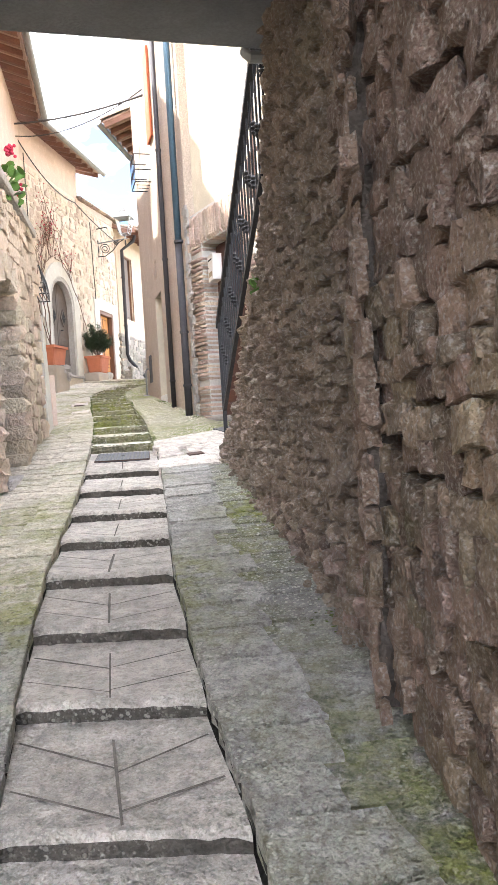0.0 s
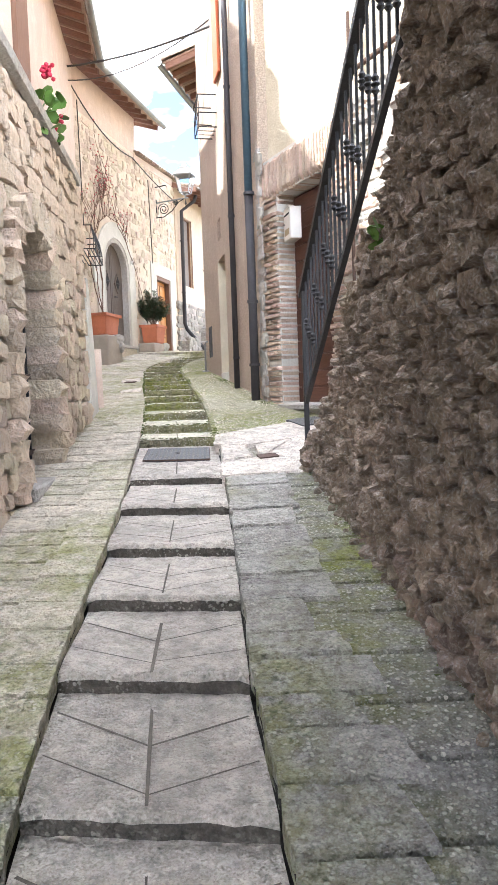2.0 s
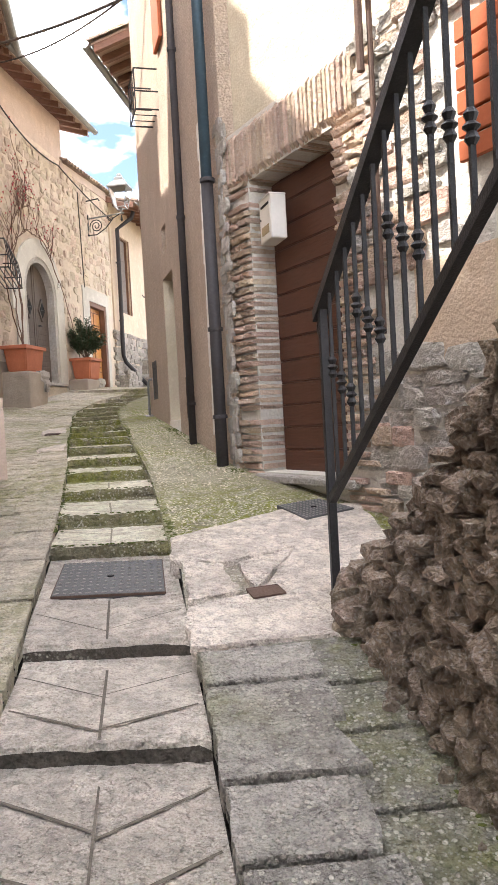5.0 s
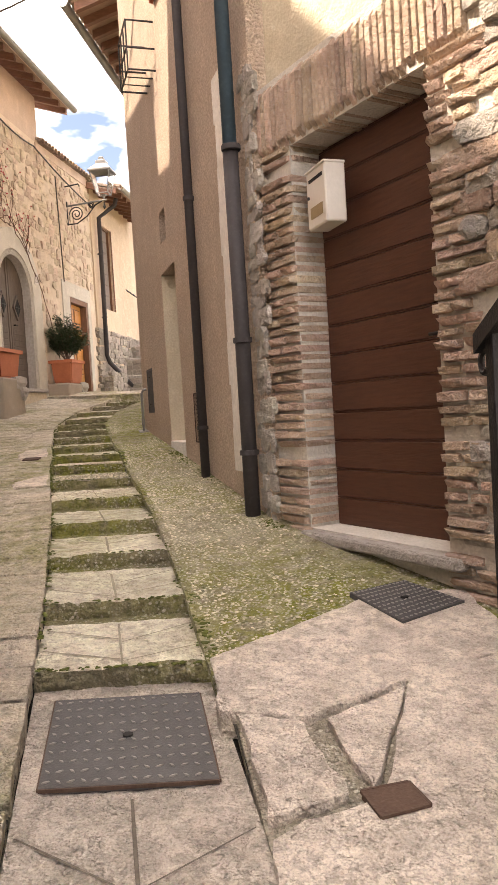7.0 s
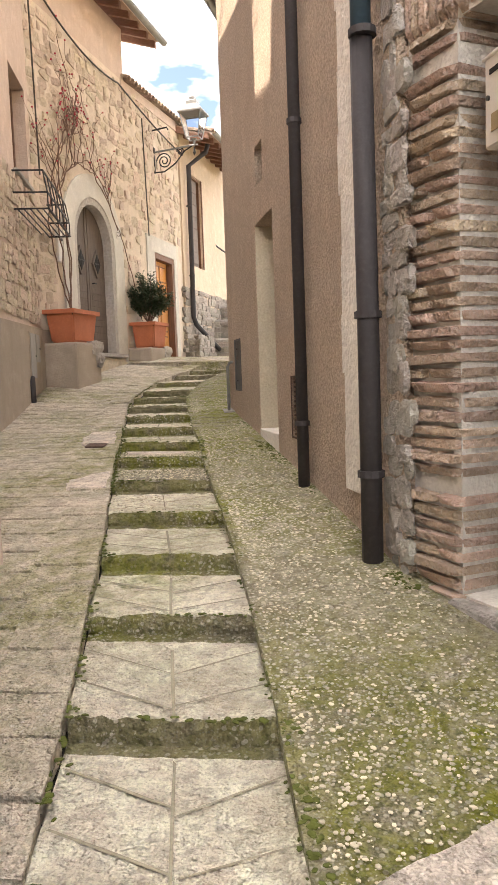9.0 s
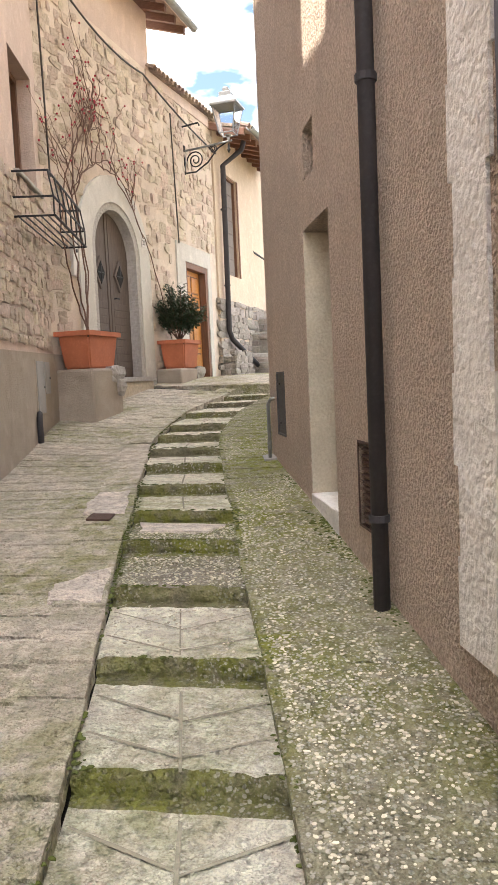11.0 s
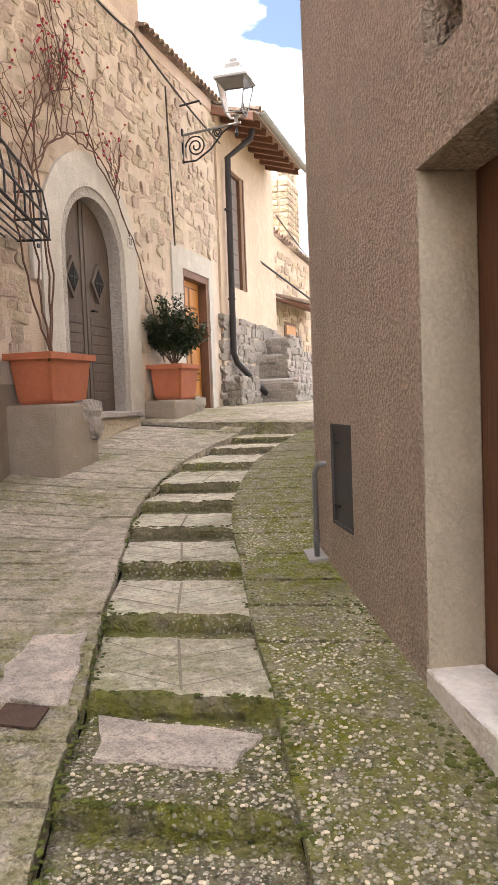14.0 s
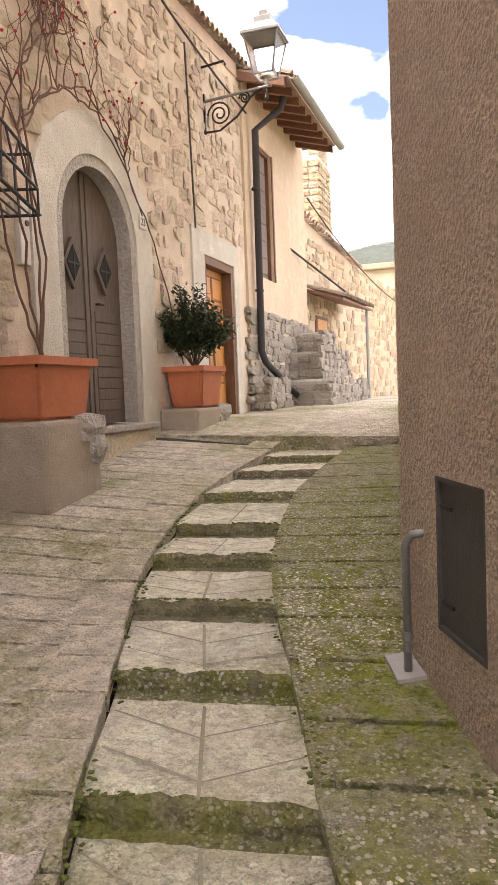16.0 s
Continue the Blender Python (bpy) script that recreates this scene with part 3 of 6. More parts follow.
# the passage overhead
bm = prism([(-2.94, 3.27), (-3.6, 0.4), (2.4, 0.4), (2.4, 2.9), (0.70, 4.92)], 3.66, 3.95)
soffit = part("ceiling", bm, M_SLAB)
tagged(soffit, "smooth grey rendered soffit of the covered passage", "ceiling", kind="structure")
bm = tube([(-0.63, 4.36, 3.66), (-0.60, 4.33, 3.61), (0.04, 4.62, 3.62)], 0.035, 10)
pipe = part("eave_pipe", bm, M_ZINC)
tagged(pipe, "pale grey pipe along the edge of the passage roof", "pipe")

# ---- left near building ----
LA, LB = (-1.85, 2.0), (-4.19, 9.32)
m_left = wall_frame((-3.2 + 1.18, 6.0 - 4.0), LB)
LEN_L = Vector((LB[0] - (-2.02), LB[1] - 2.0)).length
U_AR = (4.0, 5.12)   # the arched cellar opening along the wall
ARCH_L = (*U_AR, 0.9, 2.48, "arch")
left_wall = part("wall_left", flat_wall(columns(0, LEN_L - 0.55, -0.6, 3.95, [ARCH_L]), 0.45, 0.03), M_LEFT_MORTAR, m=m_left)
tagged(left_wall, "warm rubble and mortar house wall with an arched cellar opening", "wall", kind="structure")
uu = LEN_L
bm = profile([(uu - 0.62, 0.8), (uu - 0.14, 0.8), (uu - 0.18, 1.7), (uu - 0.34, 2.5), (uu - 0.52, 3.0), (uu - 0.62, 3.0)], -0.02, 0.6)
butt = part("buttress", bm, M_WHITE_PL, m=m_left)
tagged(butt, "cream plastered buttress at the end of the rubble wall", "buttress", kind="structure")
bm = profile([(uu - 0.8, 2.9), (uu - 0.5, 2.98), (uu - 0.75, 3.95), (uu - 1.0, 3.95)], 0.02, 0.5)
tagged(part("wall_left_end", bm, M_LEFT_MORTAR, m=m_left), "rubble wall end above the buttress", "wall", kind="structure")
upper = part("wall_left_upper", flat_wall(columns(0, 5.3, 3.95, 5.6, []), 0.7, 0.3), M_LEFT_MORTAR, m=m_left)
tagged(upper, "set-back upper wall of the rubble house", "wall", kind="structure")
bm = tube([(0, -0.02, 4.22), (uu - 0.95, -0.02, 3.9)], 0.06, 6)
cap = part("string_course", bm, M_STONE, m=m_left)
tagged(cap, "pale moulded stone ledge sloping along the rubble wall", "ledge", kind="structure")
bm = box(0, uu - 0.6, 0.02, 0.9, 3.93, 3.96)
tagged(part("wall_left_top", bm, M_LEFT_MORTAR, m=m_left), "mortar top of the rubble wall under the window", "wall", kind="structure")

# ---- left facade with the arched portal ----
FX = -7.2
m_fac = wall_frame((FX, 15.2), (FX, 30.0))
fy = lambda y: y - 15.2
PORTAL = (fy(16.23), fy(17.60), 2.92, 4.56, "arch")
YDOOR = (fy(19.38), fy(20.42), 2.86, 4.82)
facade = part("wall_facade", flat_wall(columns(0, fy(20.95), 1.5, 7.45, [PORTAL, YDOOR]), 0.5), M_FACADE, m=m_fac)
tagged(facade, "pale rubble and mortar house front with a stone portal", "wall", kind="structure")
SHUT = (fy(21.55), fy(22.25), 4.85, 6.75)
facade2 = part("wall_facade_far", flat_wall(columns(fy(20.95), fy(24.3), 1.5, 7.6, [SHUT]), 0.5, -0.04), M_OCHRE, m=m_fac)
tagged(facade2, "ochre plastered house front with a tall shuttered window", "wall", kind="structure")
m_bend = wall_frame((-5.4, 10.2), (FX, 15.2))
LEN_B = Vector((FX + 5.4, 5.0)).length
WIN1 = (LEN_B - 1.12, LEN_B - 0.22, 4.95, 6.15)
bend = part("wall_facade_near", flat_wall(columns(0, LEN_B, 1.2, 8.3, [WIN1]), 0.5), M_ROSE, m=m_bend)
tagged(bend, "rose-tinted plastered house front with a barred window", "wall", kind="structure")
tagged(part("wall_facade_raised", flat_wall(columns(0, fy(18.35), 7.45, 8.3, []), 0.5), M_ROSE, m=m_fac), "upper strip of the house front below the eave", "wall", kind="structure")
dado = part("dado", flat_wall([(0, LEN_B, [(1.2, 1.2, 3.12, 3.2)])], 0.0, -0.03), M_DADO, m=m_bend)
tagged(dado, "brown-grey plastered dado along the foot of the house front", "dado", kind="structure")
dado2 = part("dado", flat_wall([(0, fy(16.0), [(1.2, 1.2, 3.2, 3.2)])], 0.0, -0.03), M_DADO, m=m_fac)
tagged(dado2, "brown-grey plastered dado beside the stone plinth", "dado", kind="structure")

# ---- right side: brick-framed door wall and the tall plastered house ----
GA, GB = (-2.24, 9.50), (-0.015, 6.67)
m_gar = wall_frame(GA, GB)
LEN_G = Vector((GB[0] - GA[0], GB[1] - GA[1])).length
GD = (0.34, 1.42, 1.62, 3.78)
gar = part("wall_door_side", flat_wall(columns(0, LEN_G, 0.6, 4.2, [GD]), 0.5), M_WHITE_PL, m=m_gar)
tagged(gar, "patched pale wall with brick piers round a cellar door", "wall", kind="structure")
gar_up = part("wall_door_side_upper", flat_wall(columns(0, LEN_G, 4.2, 9.5, []), 0.45, 0.06), M_CREAM, m=m_gar)
tagged(gar_up, "cream plastered upper wall above the brick lintel", "wall", kind="structure")
RA, RB = (-4.26, 13.85), (-2.26, 9.45)
m_rt = wall_frame(RA, RB)
LEN_T = Vector((RB[0] - RA[0], RB[1] - RA[1])).length
ru = lambda x, y: (Vector((x, y)) - Vector(RA)).dot(Vector((RB[0] - RA[0], RB[1] - RA[1])).normalized())
RDOOR = (1.65, 2.35, 1.9, 3.72)
RWIN = (ru(-3.53, 12.27), ru(-3.40, 12.0), 4.0, 4.30)
HATCH = (ru(-4.12, 13.6) + 0.1, ru(-3.965, 13.26) + 0.1, 2.36, 2.86)
VENT = (ru(-3.08, 11.29), ru(-2.99, 11.07), 2.08, 2.48)
tall = part("wall_tall_house", flat_wall(columns(0, LEN_T, 0.8, 9.6, [RDOOR, RWIN, HATCH, VENT]), 0.6), M_TAN, m=m_rt)
tagged(tall, "tall house wall in rough tan roughcast plaster", "wall", kind="structure")
m_end = wall_frame((-4.35, 20.5), RA)
tagged(part("wall_tall_house_end", flat_wall([(0, Vector((0.09, 6.65)).length - 0.01, [(0.8, 0.8, 9.6, 9.6)])], 0.5), M_CREAM, m=m_end), "cream end wall of the tall house along the upper lane", "wall", kind="structure")
# unseen blocks added as left houses, to close the lane and shade it
for pts, top in (([(-5.35, -6.0), (-5.35, 5.4), (-9, 5.4), (-9, -6.0)], 12.2), ([(-5.35, 5.4), (-5.35, 8.0), (-9, 8.0), (-9, 5.4)], 9.9), ([(-5.4, 8.0), (-5.4, 10.3), (-9, 10.3), (-9, 8.0)], 10.4)):
    tagged(part("house_mass", prism(pts, -0.5, top), M_ROSE), "unseen plastered block added to shade the lane from the left", "house", kind="structure")
tagged(part("wall_gap", prism([(-4.3, 9.3), (-4.17, 9.4), (-5.2, 10.4), (-5.4, 10.2)], 0.5, 2.3), M_ROSE), "plain wall closing the side of the lane", "wall", kind="structure")
# added out of view; its height sets how much light enters the passage
tagged(part("wall_behind", prism([(-4.5, -7.6), (3.2, -7.6), (3.2, -7.2), (-4.5, -7.2)], -1.6, 1.0), M_WALL_BACK), "unseen dark wall added behind, kept low to let light in", "wall", kind="structure")
# added out of view, tall enough to stop sun slanting in below the soffit
tagged(part("wall_passage_left", flat_wall([(0, 9.2, [(-1.6, -1.6, 3.66, 3.66)])], 0.4), M_LEFT_MORTAR, m=wall_frame((-1.75, -7.2), (-2.02, 2.0))), "unseen mortared wall added to keep low sun out of the passage", "wall", kind="structure")

# ---- doors ----
def slatted_door(m, u0, u1, z0, z1, depth, rows):
    door = holder("door_1", m, "brown wooden cellar door of wide horizontal boards, closed", "door", kind="structure")
    h = (z1 - z0) / rows
    own = box(u0, u1, 0, 0.03, 0, h - 0.014, 0.004)
    rib = mesh_of("door_board", own, M_DOOR)
    bead = mesh_of("bead", box(u0, u1, 0.004, 0.03, 0, 0.009, 0.002), M_DOOR)
    for i in range(rows):
        piece("door_board", rib, door, pose(0, depth, z0 + i * h))
        piece("bead", bead, door, pose(0, depth, z0 + i * h + h - 0.011))
    part("backing", box(u0 - 0.05, u1 + 0.05, depth + 0.032, depth + 0.06, z0 - 0.1, z1 + 0.1), M_DOOR, door)
    handle = part("door_handle", box(u1 - 0.10, u1 - 0.06, depth - 0.012, depth, z0 + 0.92, z0 + 1.06, 0.004), M_IRON, door, "dark iron lever handle")
    part("lever", tube([(u1 - 0.08, depth - 0.012, z0 + 1.0), (u1 - 0.08, depth - 0.05, z0 + 1.0), (u1 - 0.19, depth - 0.055, z0 + 1.0)], 0.009, 8), M_IRON, handle)
    return door


slatted_door(m_gar, GD[0] + 0.01, GD[1] - 0.01, GD[2], GD[3] - 0.02, 0.19, 13)
sill = part("door_sill", box(GD[0] - 0.02, GD[1] + 0.12, -0.07, 0.3, 1.55, 1.61, 0.012), M_STONE, m=m_gar)
tagged(sill, "worn pale stone sill under the cellar door", "sill", kind="structure")

# brick piers and the flat brick arch round the cellar door
brick_a = [mesh_of("brick", box(-0.5, 0.5, -0.5, 0.5, -0.5, 0.5, 0.12), M_BRICK) for _ in range(1)]
for k in range(4):
    own = box(-0.5, 0.5, -0.5, 0.5, -0.5, 0.5, 0.14)
    r = random.Random(50 + k)
    for v in own.verts:
        v.co += Vector((r.uniform(-0.04, 0.04), r.uniform(-0.04, 0.04), r.uniform(-0.07, 0.07)))
    brick_a.append(mesh_of("brick", own, M_BRICK))
piers = holder("brick_surround", m_gar, "worn thin-brick piers and flat brick arch framing the cellar door", "door surround", kind="structure")
rb = random.Random(11)
z = 1.42
while z < 3.76:
    h = rb.uniform(0.038, 0.05)
    a = rb.uniform(0.0, 0.05)
    for lo, hi in ((a, GD[0] + 0.012), (GD[1] - 0.012, GD[1] + rb.uniform(0.2, 0.42))):
        if rb.random() < 0.06:
            continue
        cuts = [lo, hi] if rb.random() < 0.55 else [lo, lo + (hi - lo) * rb.uniform(0.4, 0.6), hi]
        for p, q in zip(cuts, cuts[1:]):
            piece("brick", rb.choice(brick_a), piers, pose((p + q) / 2, 0.12 + rb.uniform(-0.012, 0.012), z + h / 2, 0, rb.uniform(-1.5, 1.5), rb.uniform(-2, 2)) @ Matrix.Diagonal((q - p - 0.006, 0.31, h, 1)))
    z += h + rb.uniform(0.008, 0.016)
u = 0.05
while u < 1.62:
    w = rb.uniform(0.036, 0.048)
    piece("brick", brick_a[0], piers, pose(u + w / 2, 0.12 + rb.uniform(-0.006, 0.006), 3.98 + rb.uniform(-0.01, 0.01), 0, rb.uniform(-1.5, 1.5), 0) @ Matrix.Diagonal((w, 0.3, 0.40, 1)))
    u += w + 0.009
rocks_pale = [stone_mesh("stone", M_STONE, 300 + i, 0.2) for i in range(6)]
ashlar = holder("rubble_patch", m_gar, "pale rough stones and thin bricks beside the cellar door", "stonework", kind="structure")
lay_stones(ashlar, rocks_pale + brick_a[:1], 1.72, LEN_G, 1.3, 2.3, 0.10, 0.26, bulge=0.05)
lay_stones(ashlar, rocks_pale + brick_a, 1.66, LEN_G, 2.75, 4.2, 0.09, 0.24, skip=lambda cu, cz, w, h: cu > 2.35 and cz < 3.95, bulge=0.05)
tagged(part("ochre_patch", box(2.1, LEN_G, -0.012, 0.1, 2.25, 2.8, 0.004), M_OCHRE, m=m_gar), "yellow plaster patch on the wall behind the stair", "plaster", kind="structure")
# rough strip of broken masonry between the pier and the downpipe
strip = holder("broken_masonry", m_rt, "strip of broken masonry and mortar beside the brick pier", "stonework", kind="structure")
lay_stones(strip, rocks_pale, LEN_T - 0.13, LEN_T, 1.5, 4.3, 0.10, 0.12, bulge=0.018)

# orange slatted shutter above the stair
shutter = holder("roller_shutter", m_gar, "orange slatted metal shutter catching the sun above the stair", "shutter")
for i in range(6):
    part("slat", box(2.5, 3.45, -0.05, -0.02, 3.2 + i * 0.115, 3.2 + i * 0.115 + 0.103, 0.006), M_ORANGE, shutter)
bm = tube([(1.87, -0.12, 3.9), (1.87, -0.12, 4.3), (1.92, -0.12, 4.36), (3.3, -0.12, 4.36)], 0.022, 8)
tagged(part("drain_pipe", bm, M_RUST, m=m_gar), "thin rust-red pipe bent along the pale wall", "pipe")
tagged(part("drain_pipe", tube([(1.9, -0.07, 2.45), (1.9, -0.07, 4.9)], 0.016, 8), M_RUST, m=m_gar), "thin rust-red pipe rising beside the cellar door", "pipe")

# mailbox
mail = holder("mailbox", m_gar, "white metal mailbox with a brass name plate beside the cellar door", "mailbox")
mail.matrix_basis = m_gar @ pose(0.5, 0.12, 3.27, 0, 0, -12)
part("body", box(0, 0.24, -0.12, 0, 0, 0.31, 0.008), M_WHITE, mail)
part("letter_slot", box(0.04, 0.21, -0.124, -0.118, 0.245, 0.262), M_OPENING_SHADE, mail)
part("name_plate", box(0.05, 0.2, -0.124, -0.119, 0.05, 0.11), M_BRASS, mail)
part("lock", tube([(0.03, -0.118, 0.17), (0.03, -0.127, 0.17)], 0.009, 8), M_CAST, mail)
part("lid", box(-0.006, 0.246, -0.127, 0.0, 0.302, 0.316, 0.004), M_WHITE, mail)


def ring(u0, u1, zb, spring, wid, y0, y1, step=20):
    """An arched band round an opening."""
    c, r = (u0 + u1) / 2, (u1 - u0) / 2
    inner = [(u0, zb), (u0, spring)] + [(c - r * math.cos(math.pi * i / step), spring + r * math.sin(math.pi * i / step)) for i in range(1, step)] + [(u1, spring), (u1, zb)]
    R = r + wid
    outer = [(u0 - wid, zb), (u0 - wid, spring)] + [(c - R * math.cos(math.pi * i / step), spring + R * math.sin(math.pi * i / step)) for i in range(1, step)] + [(u1 + wid, spring), (u1 + wid, zb)]
    bm = bmesh.new()
    rows = [[bm.verts.new((p[0], y, p[1])) for p in line] for y in (y0, y1) for line in (inner, outer)]
    fi, fo, bi, bo = rows
    for i in range(len(inner) - 1):
        for a, b in ((fi, fo), (fo, bo), (bo, bi), (bi, fi)):
            bm.faces.new((a[i], a[i + 1], b[i + 1], b[i]))
    return bm


# the arched portal and its double door
tagged(part("portal_band", ring(PORTAL[0], PORTAL[1], 2.7, PORTAL[3], 0.34, -0.035, 0.1), M_WHITE_PL, m=m_fac), "pale plastered band round the arched portal", "portal", kind="structure")
tagged(part("portal_jamb", ring(PORTAL[0] + 0.1, PORTAL[1] - 0.1, 2.85, PORTAL[3], 0.13, -0.02, 0.42), M_STONE, m=m_fac), "grey weathered stone jamb of the arched portal", "portal", kind="structure")
portal = holder("door_2", m_fac @ pose(0, -0.1, 0), "old grey-brown arched double door with diamond openings", "door", kind="structure")
pu0, pu1, pz = PORTAL[0] + 0.11, PORTAL[1] - 0.11, 2.93
pc, pr = (pu0 + pu1) / 2, (pu1 - pu0) / 2
for s in (-1, 1):
    poly = [(pc + s * 0.004, pz), (pc + s * pr, pz), (pc + s * pr, PORTAL[3])] + [(pc + s * pr * math.cos(math.pi / 2 * i / 10), PORTAL[3] + pr * math.sin(math.pi / 2 * i / 10)) for i in range(1, 10)] + [(pc + s * 0.004, PORTAL[3] + pr)]
    leaf = part("door_leaf", profile(poly if s < 0 else poly[::-1], 0.22, 0.27), M_OLD_DOOR, portal)
    for k in range(9):
        zz = pz + 0.12 + k * 0.1
        part("door_board", box(*sorted((pc + s * 0.09, pc + s * (pr - 0.05))), 0.212, 0.222, zz, zz + 0.09, 0.004), M_OLD_DOOR, leaf)
    part("stile", box(*sorted((pc + s * 0.01, pc + s * 0.07)), 0.205, 0.222, pz, PORTAL[3] + pr * 0.96, 0.004), M_OLD_DOOR, leaf)
    dc = pc + s * 0.27
    dia = lambda r, f=1.45: [(dc - r, PORTAL[3] - 0.25), (dc, PORTAL[3] - 0.25 - r * f), (dc + r, PORTAL[3] - 0.25), (dc, PORTAL[3] - 0.25 + r * f)]
    frame_ = part("diamond_frame", profile(dia(0.15), 0.19, 0.222), M_OLD_DOOR, leaf)
    # black plate on the leaf, painted as the darkness of an opening
    part("diamond_opening", profile(dia(0.105), 0.184, 0.2), M_OPENING_SHADE, leaf)
    part("diamond_bar", box(dc - 0.006, dc + 0.006, 0.178, 0.186, PORTAL[3] - 0.39, PORTAL[3] - 0.11), M_IRON, leaf)
    part("diamond_bar", box(dc - 0.1, dc + 0.1, 0.178, 0.186, PORTAL[3] - 0.256, PORTAL[3] - 0.244), M_IRON, leaf)
part("door_handle", tube([(pc + 0.1, 0.205, 4.0), (pc + 0.1, 0.17, 4.0), (pc + 0.16, 0.165, 4.0)], 0.012, 8), M_IRON, portal, "dark iron handle")
tagged(part("door_sill", box(PORTAL[0] - 0.05, PORTAL[1] + 0.08, -0.16, 0.3, 2.86, 2.92, 0.01), M_STONE, m=m_fac), "pale stone threshold under the arched door", "sill", kind="structure")
tagged(part("door_step", box(PORTAL[0] - 0.05, PORTAL[1] + 0.06, -0.12, 0.05, 2.3, 2.86, 0.015), M_FACADE_STONE, m=m_fac), "rough stone base under the arched door", "step", kind="structure")

# the honey-coloured door
tagged(part("door_frame", flat_wall([(YDOOR[0] - 0.02, YDOOR[0] + 0.08, [(2.86, 2.86, 4.82, 4.82)]), (YDOOR[1] - 0.1, YDOOR[1] + 0.0, [(2.86, 2.86, 4.82, 4.82)]), (YDOOR[0] + 0.08, YDOOR[1] - 0.1, [(4.72, 4.72, 4.82, 4.82)])], 0.32, -0.01), M_FRAME, m=m_fac), "dark brown wooden frame round the honey-coloured door", "door frame", kind="structure")
yd = holder("door_3", m_fac, "honey-coloured panelled wooden door, closed", "door", kind="structure")
ya, yb = YDOOR[0] + 0.08, YDOOR[1] - 0.1
part("door_slab", box(ya, yb, 0.12, 0.16, 2.86, 4.72), M_HONEY, yd)
for zz0, zz1 in ((2.97, 3.3), (3.42, 3.95), (4.07, 4.28), (4.36, 4.62)):
    for a, b in ((ya + 0.08, (ya + yb) / 2 - 0.04), ((ya + yb) / 2 + 0.04, yb - 0.08)):
        p = part("door_panel", box(a, b, 0.105, 0.125, zz0, zz1, 0.012), M_HONEY, yd)
        part("panel_groove", box(a - 0.02, b + 0.02, 0.116, 0.122, zz0 - 0.02, zz1 + 0.02), M_FRAME, p)
part("door_handle", tube([(ya + 0.06, 0.12, 3.85), (ya + 0.06, 0.08, 3.85), (ya + 0.14, 0.075, 3.85)], 0.01, 8), M_BRASS, yd, "brass handle")
tagged(part("door_surround", flat_wall(columns(YDOOR[0] - 0.36, YDOOR[1] + 0.16, 2.6, 5.1, [YDOOR]), 0.05, -0.025), M_WHITE_PL, m=m_fac), "smooth pale plaster surround of the honey-coloured door", "door surround", kind="structure")
tagged(part("door_sill", box(YDOOR[0] - 0.05, YDOOR[1] + 0.1, -0.25, 0.3, 2.78, 2.855, 0.012), M_STONE, m=m_fac), "stone doorstep of the honey-coloured door", "sill", kind="structure")

# barred cellar opening on the left
grate = holder("iron_grate", m_left, "rusty iron bar gate standing in the arched cellar opening", "gate")
for i in range(7):
    u = U_AR[0] + 0.08 + i * 0.155
    part("bar", tube([(u, 0.16, 1.0), (u, 0.16, 2.4 + 0.3 * math.sin(math.pi * (i + 0.5) / 7))], 0.011, 6), M_IRON, grate)
for zz in (1.3, 1.9, 2.45):
    part("crossbar", box(U_AR[0], U_AR[1], 0.15, 0.175, zz, zz + 0.04), M_RUST, grate)
# shallow near-black sheet in place of a deep unlit cellar
tagged(part("cellar_back", box(U_AR[0] - 0.3, U_AR[1] + 0.3, 0.46, 0.5, 0.6, 3.2), M_OPENING_SHADE, m=m_left), "near-black sheet painted as the unlit cellar behind the gate", "cellar", kind="structure")
tagged(part("door_sill", box(U_AR[0] - 0.02, U_AR[1] + 0.02, -0.12, 0.3, 1.02, 1.13, 0.015), M_STONE, m=m_left @ pose(0, 0, 0.02)), "pale stone threshold of the cellar opening", "sill", kind="structure")

# right house: recessed door, small window, meter hatch, vent
tagged(part("door_4", box(RDOOR[0] - 0.02, RDOOR[1] + 0.02, 0.21, 0.25, 1.85, 3.75), M_FRAME, m=m_rt), "narrow dark brown door set deep in the tan wall", "door", kind="structure")
# near-black panel painted as the dark behind the small window
tagged(part("window_1", box(RWIN[0] - 0.02, RWIN[1] + 0.02, 0.22, 0.26, 3.95, 4.35), M_OPENING_SHADE, m=m_rt), "small square window in the tan wall, painted near-black as unlit", "window", kind="structure")
tagged(part("door_sill", box(RDOOR[0] - 0.0, RDOOR[1] + 0.0, -0.006, 0.2, 1.9, 2.06, 0.005), M_BAND, m=m_rt), "worn white stone sill of the recessed door", "sill", kind="structure")
tagged(part("door_reveal", box(RDOOR[0] + 0.0, RDOOR[0] + 0.006, 0.004, 0.205, 2.06, 3.715), M_CREAM, m=m_rt), "pale plastered reveal of the recessed door", "door surround", kind="structure")
hatch = holder("meter_hatch", m_rt, "dark grey metal meter hatch in the tan wall", "hatch")
part("hatch_door", box(HATCH[0] + 0.008, HATCH[1] - 0.008, 0.008, 0.03, HATCH[2] + 0.008, HATCH[3] - 0.008, 0.004), M_CAST, hatch)
part("hatch_frame", flat_wall(columns(HATCH[0], HATCH[1], HATCH[2], HATCH[3], [(HATCH[0] + 0.015, HATCH[1] - 0.015, HATCH[2] + 0.015, HATCH[3] - 0.015)]), 0.04, -0.004), M_CAST, hatch)
for zz in (2.45, 2.76):
    part("hinge", box(HATCH[0] + 0.03, HATCH[0] + 0.12, -0.002, 0.01, zz, zz + 0.012), M_IRON, hatch)
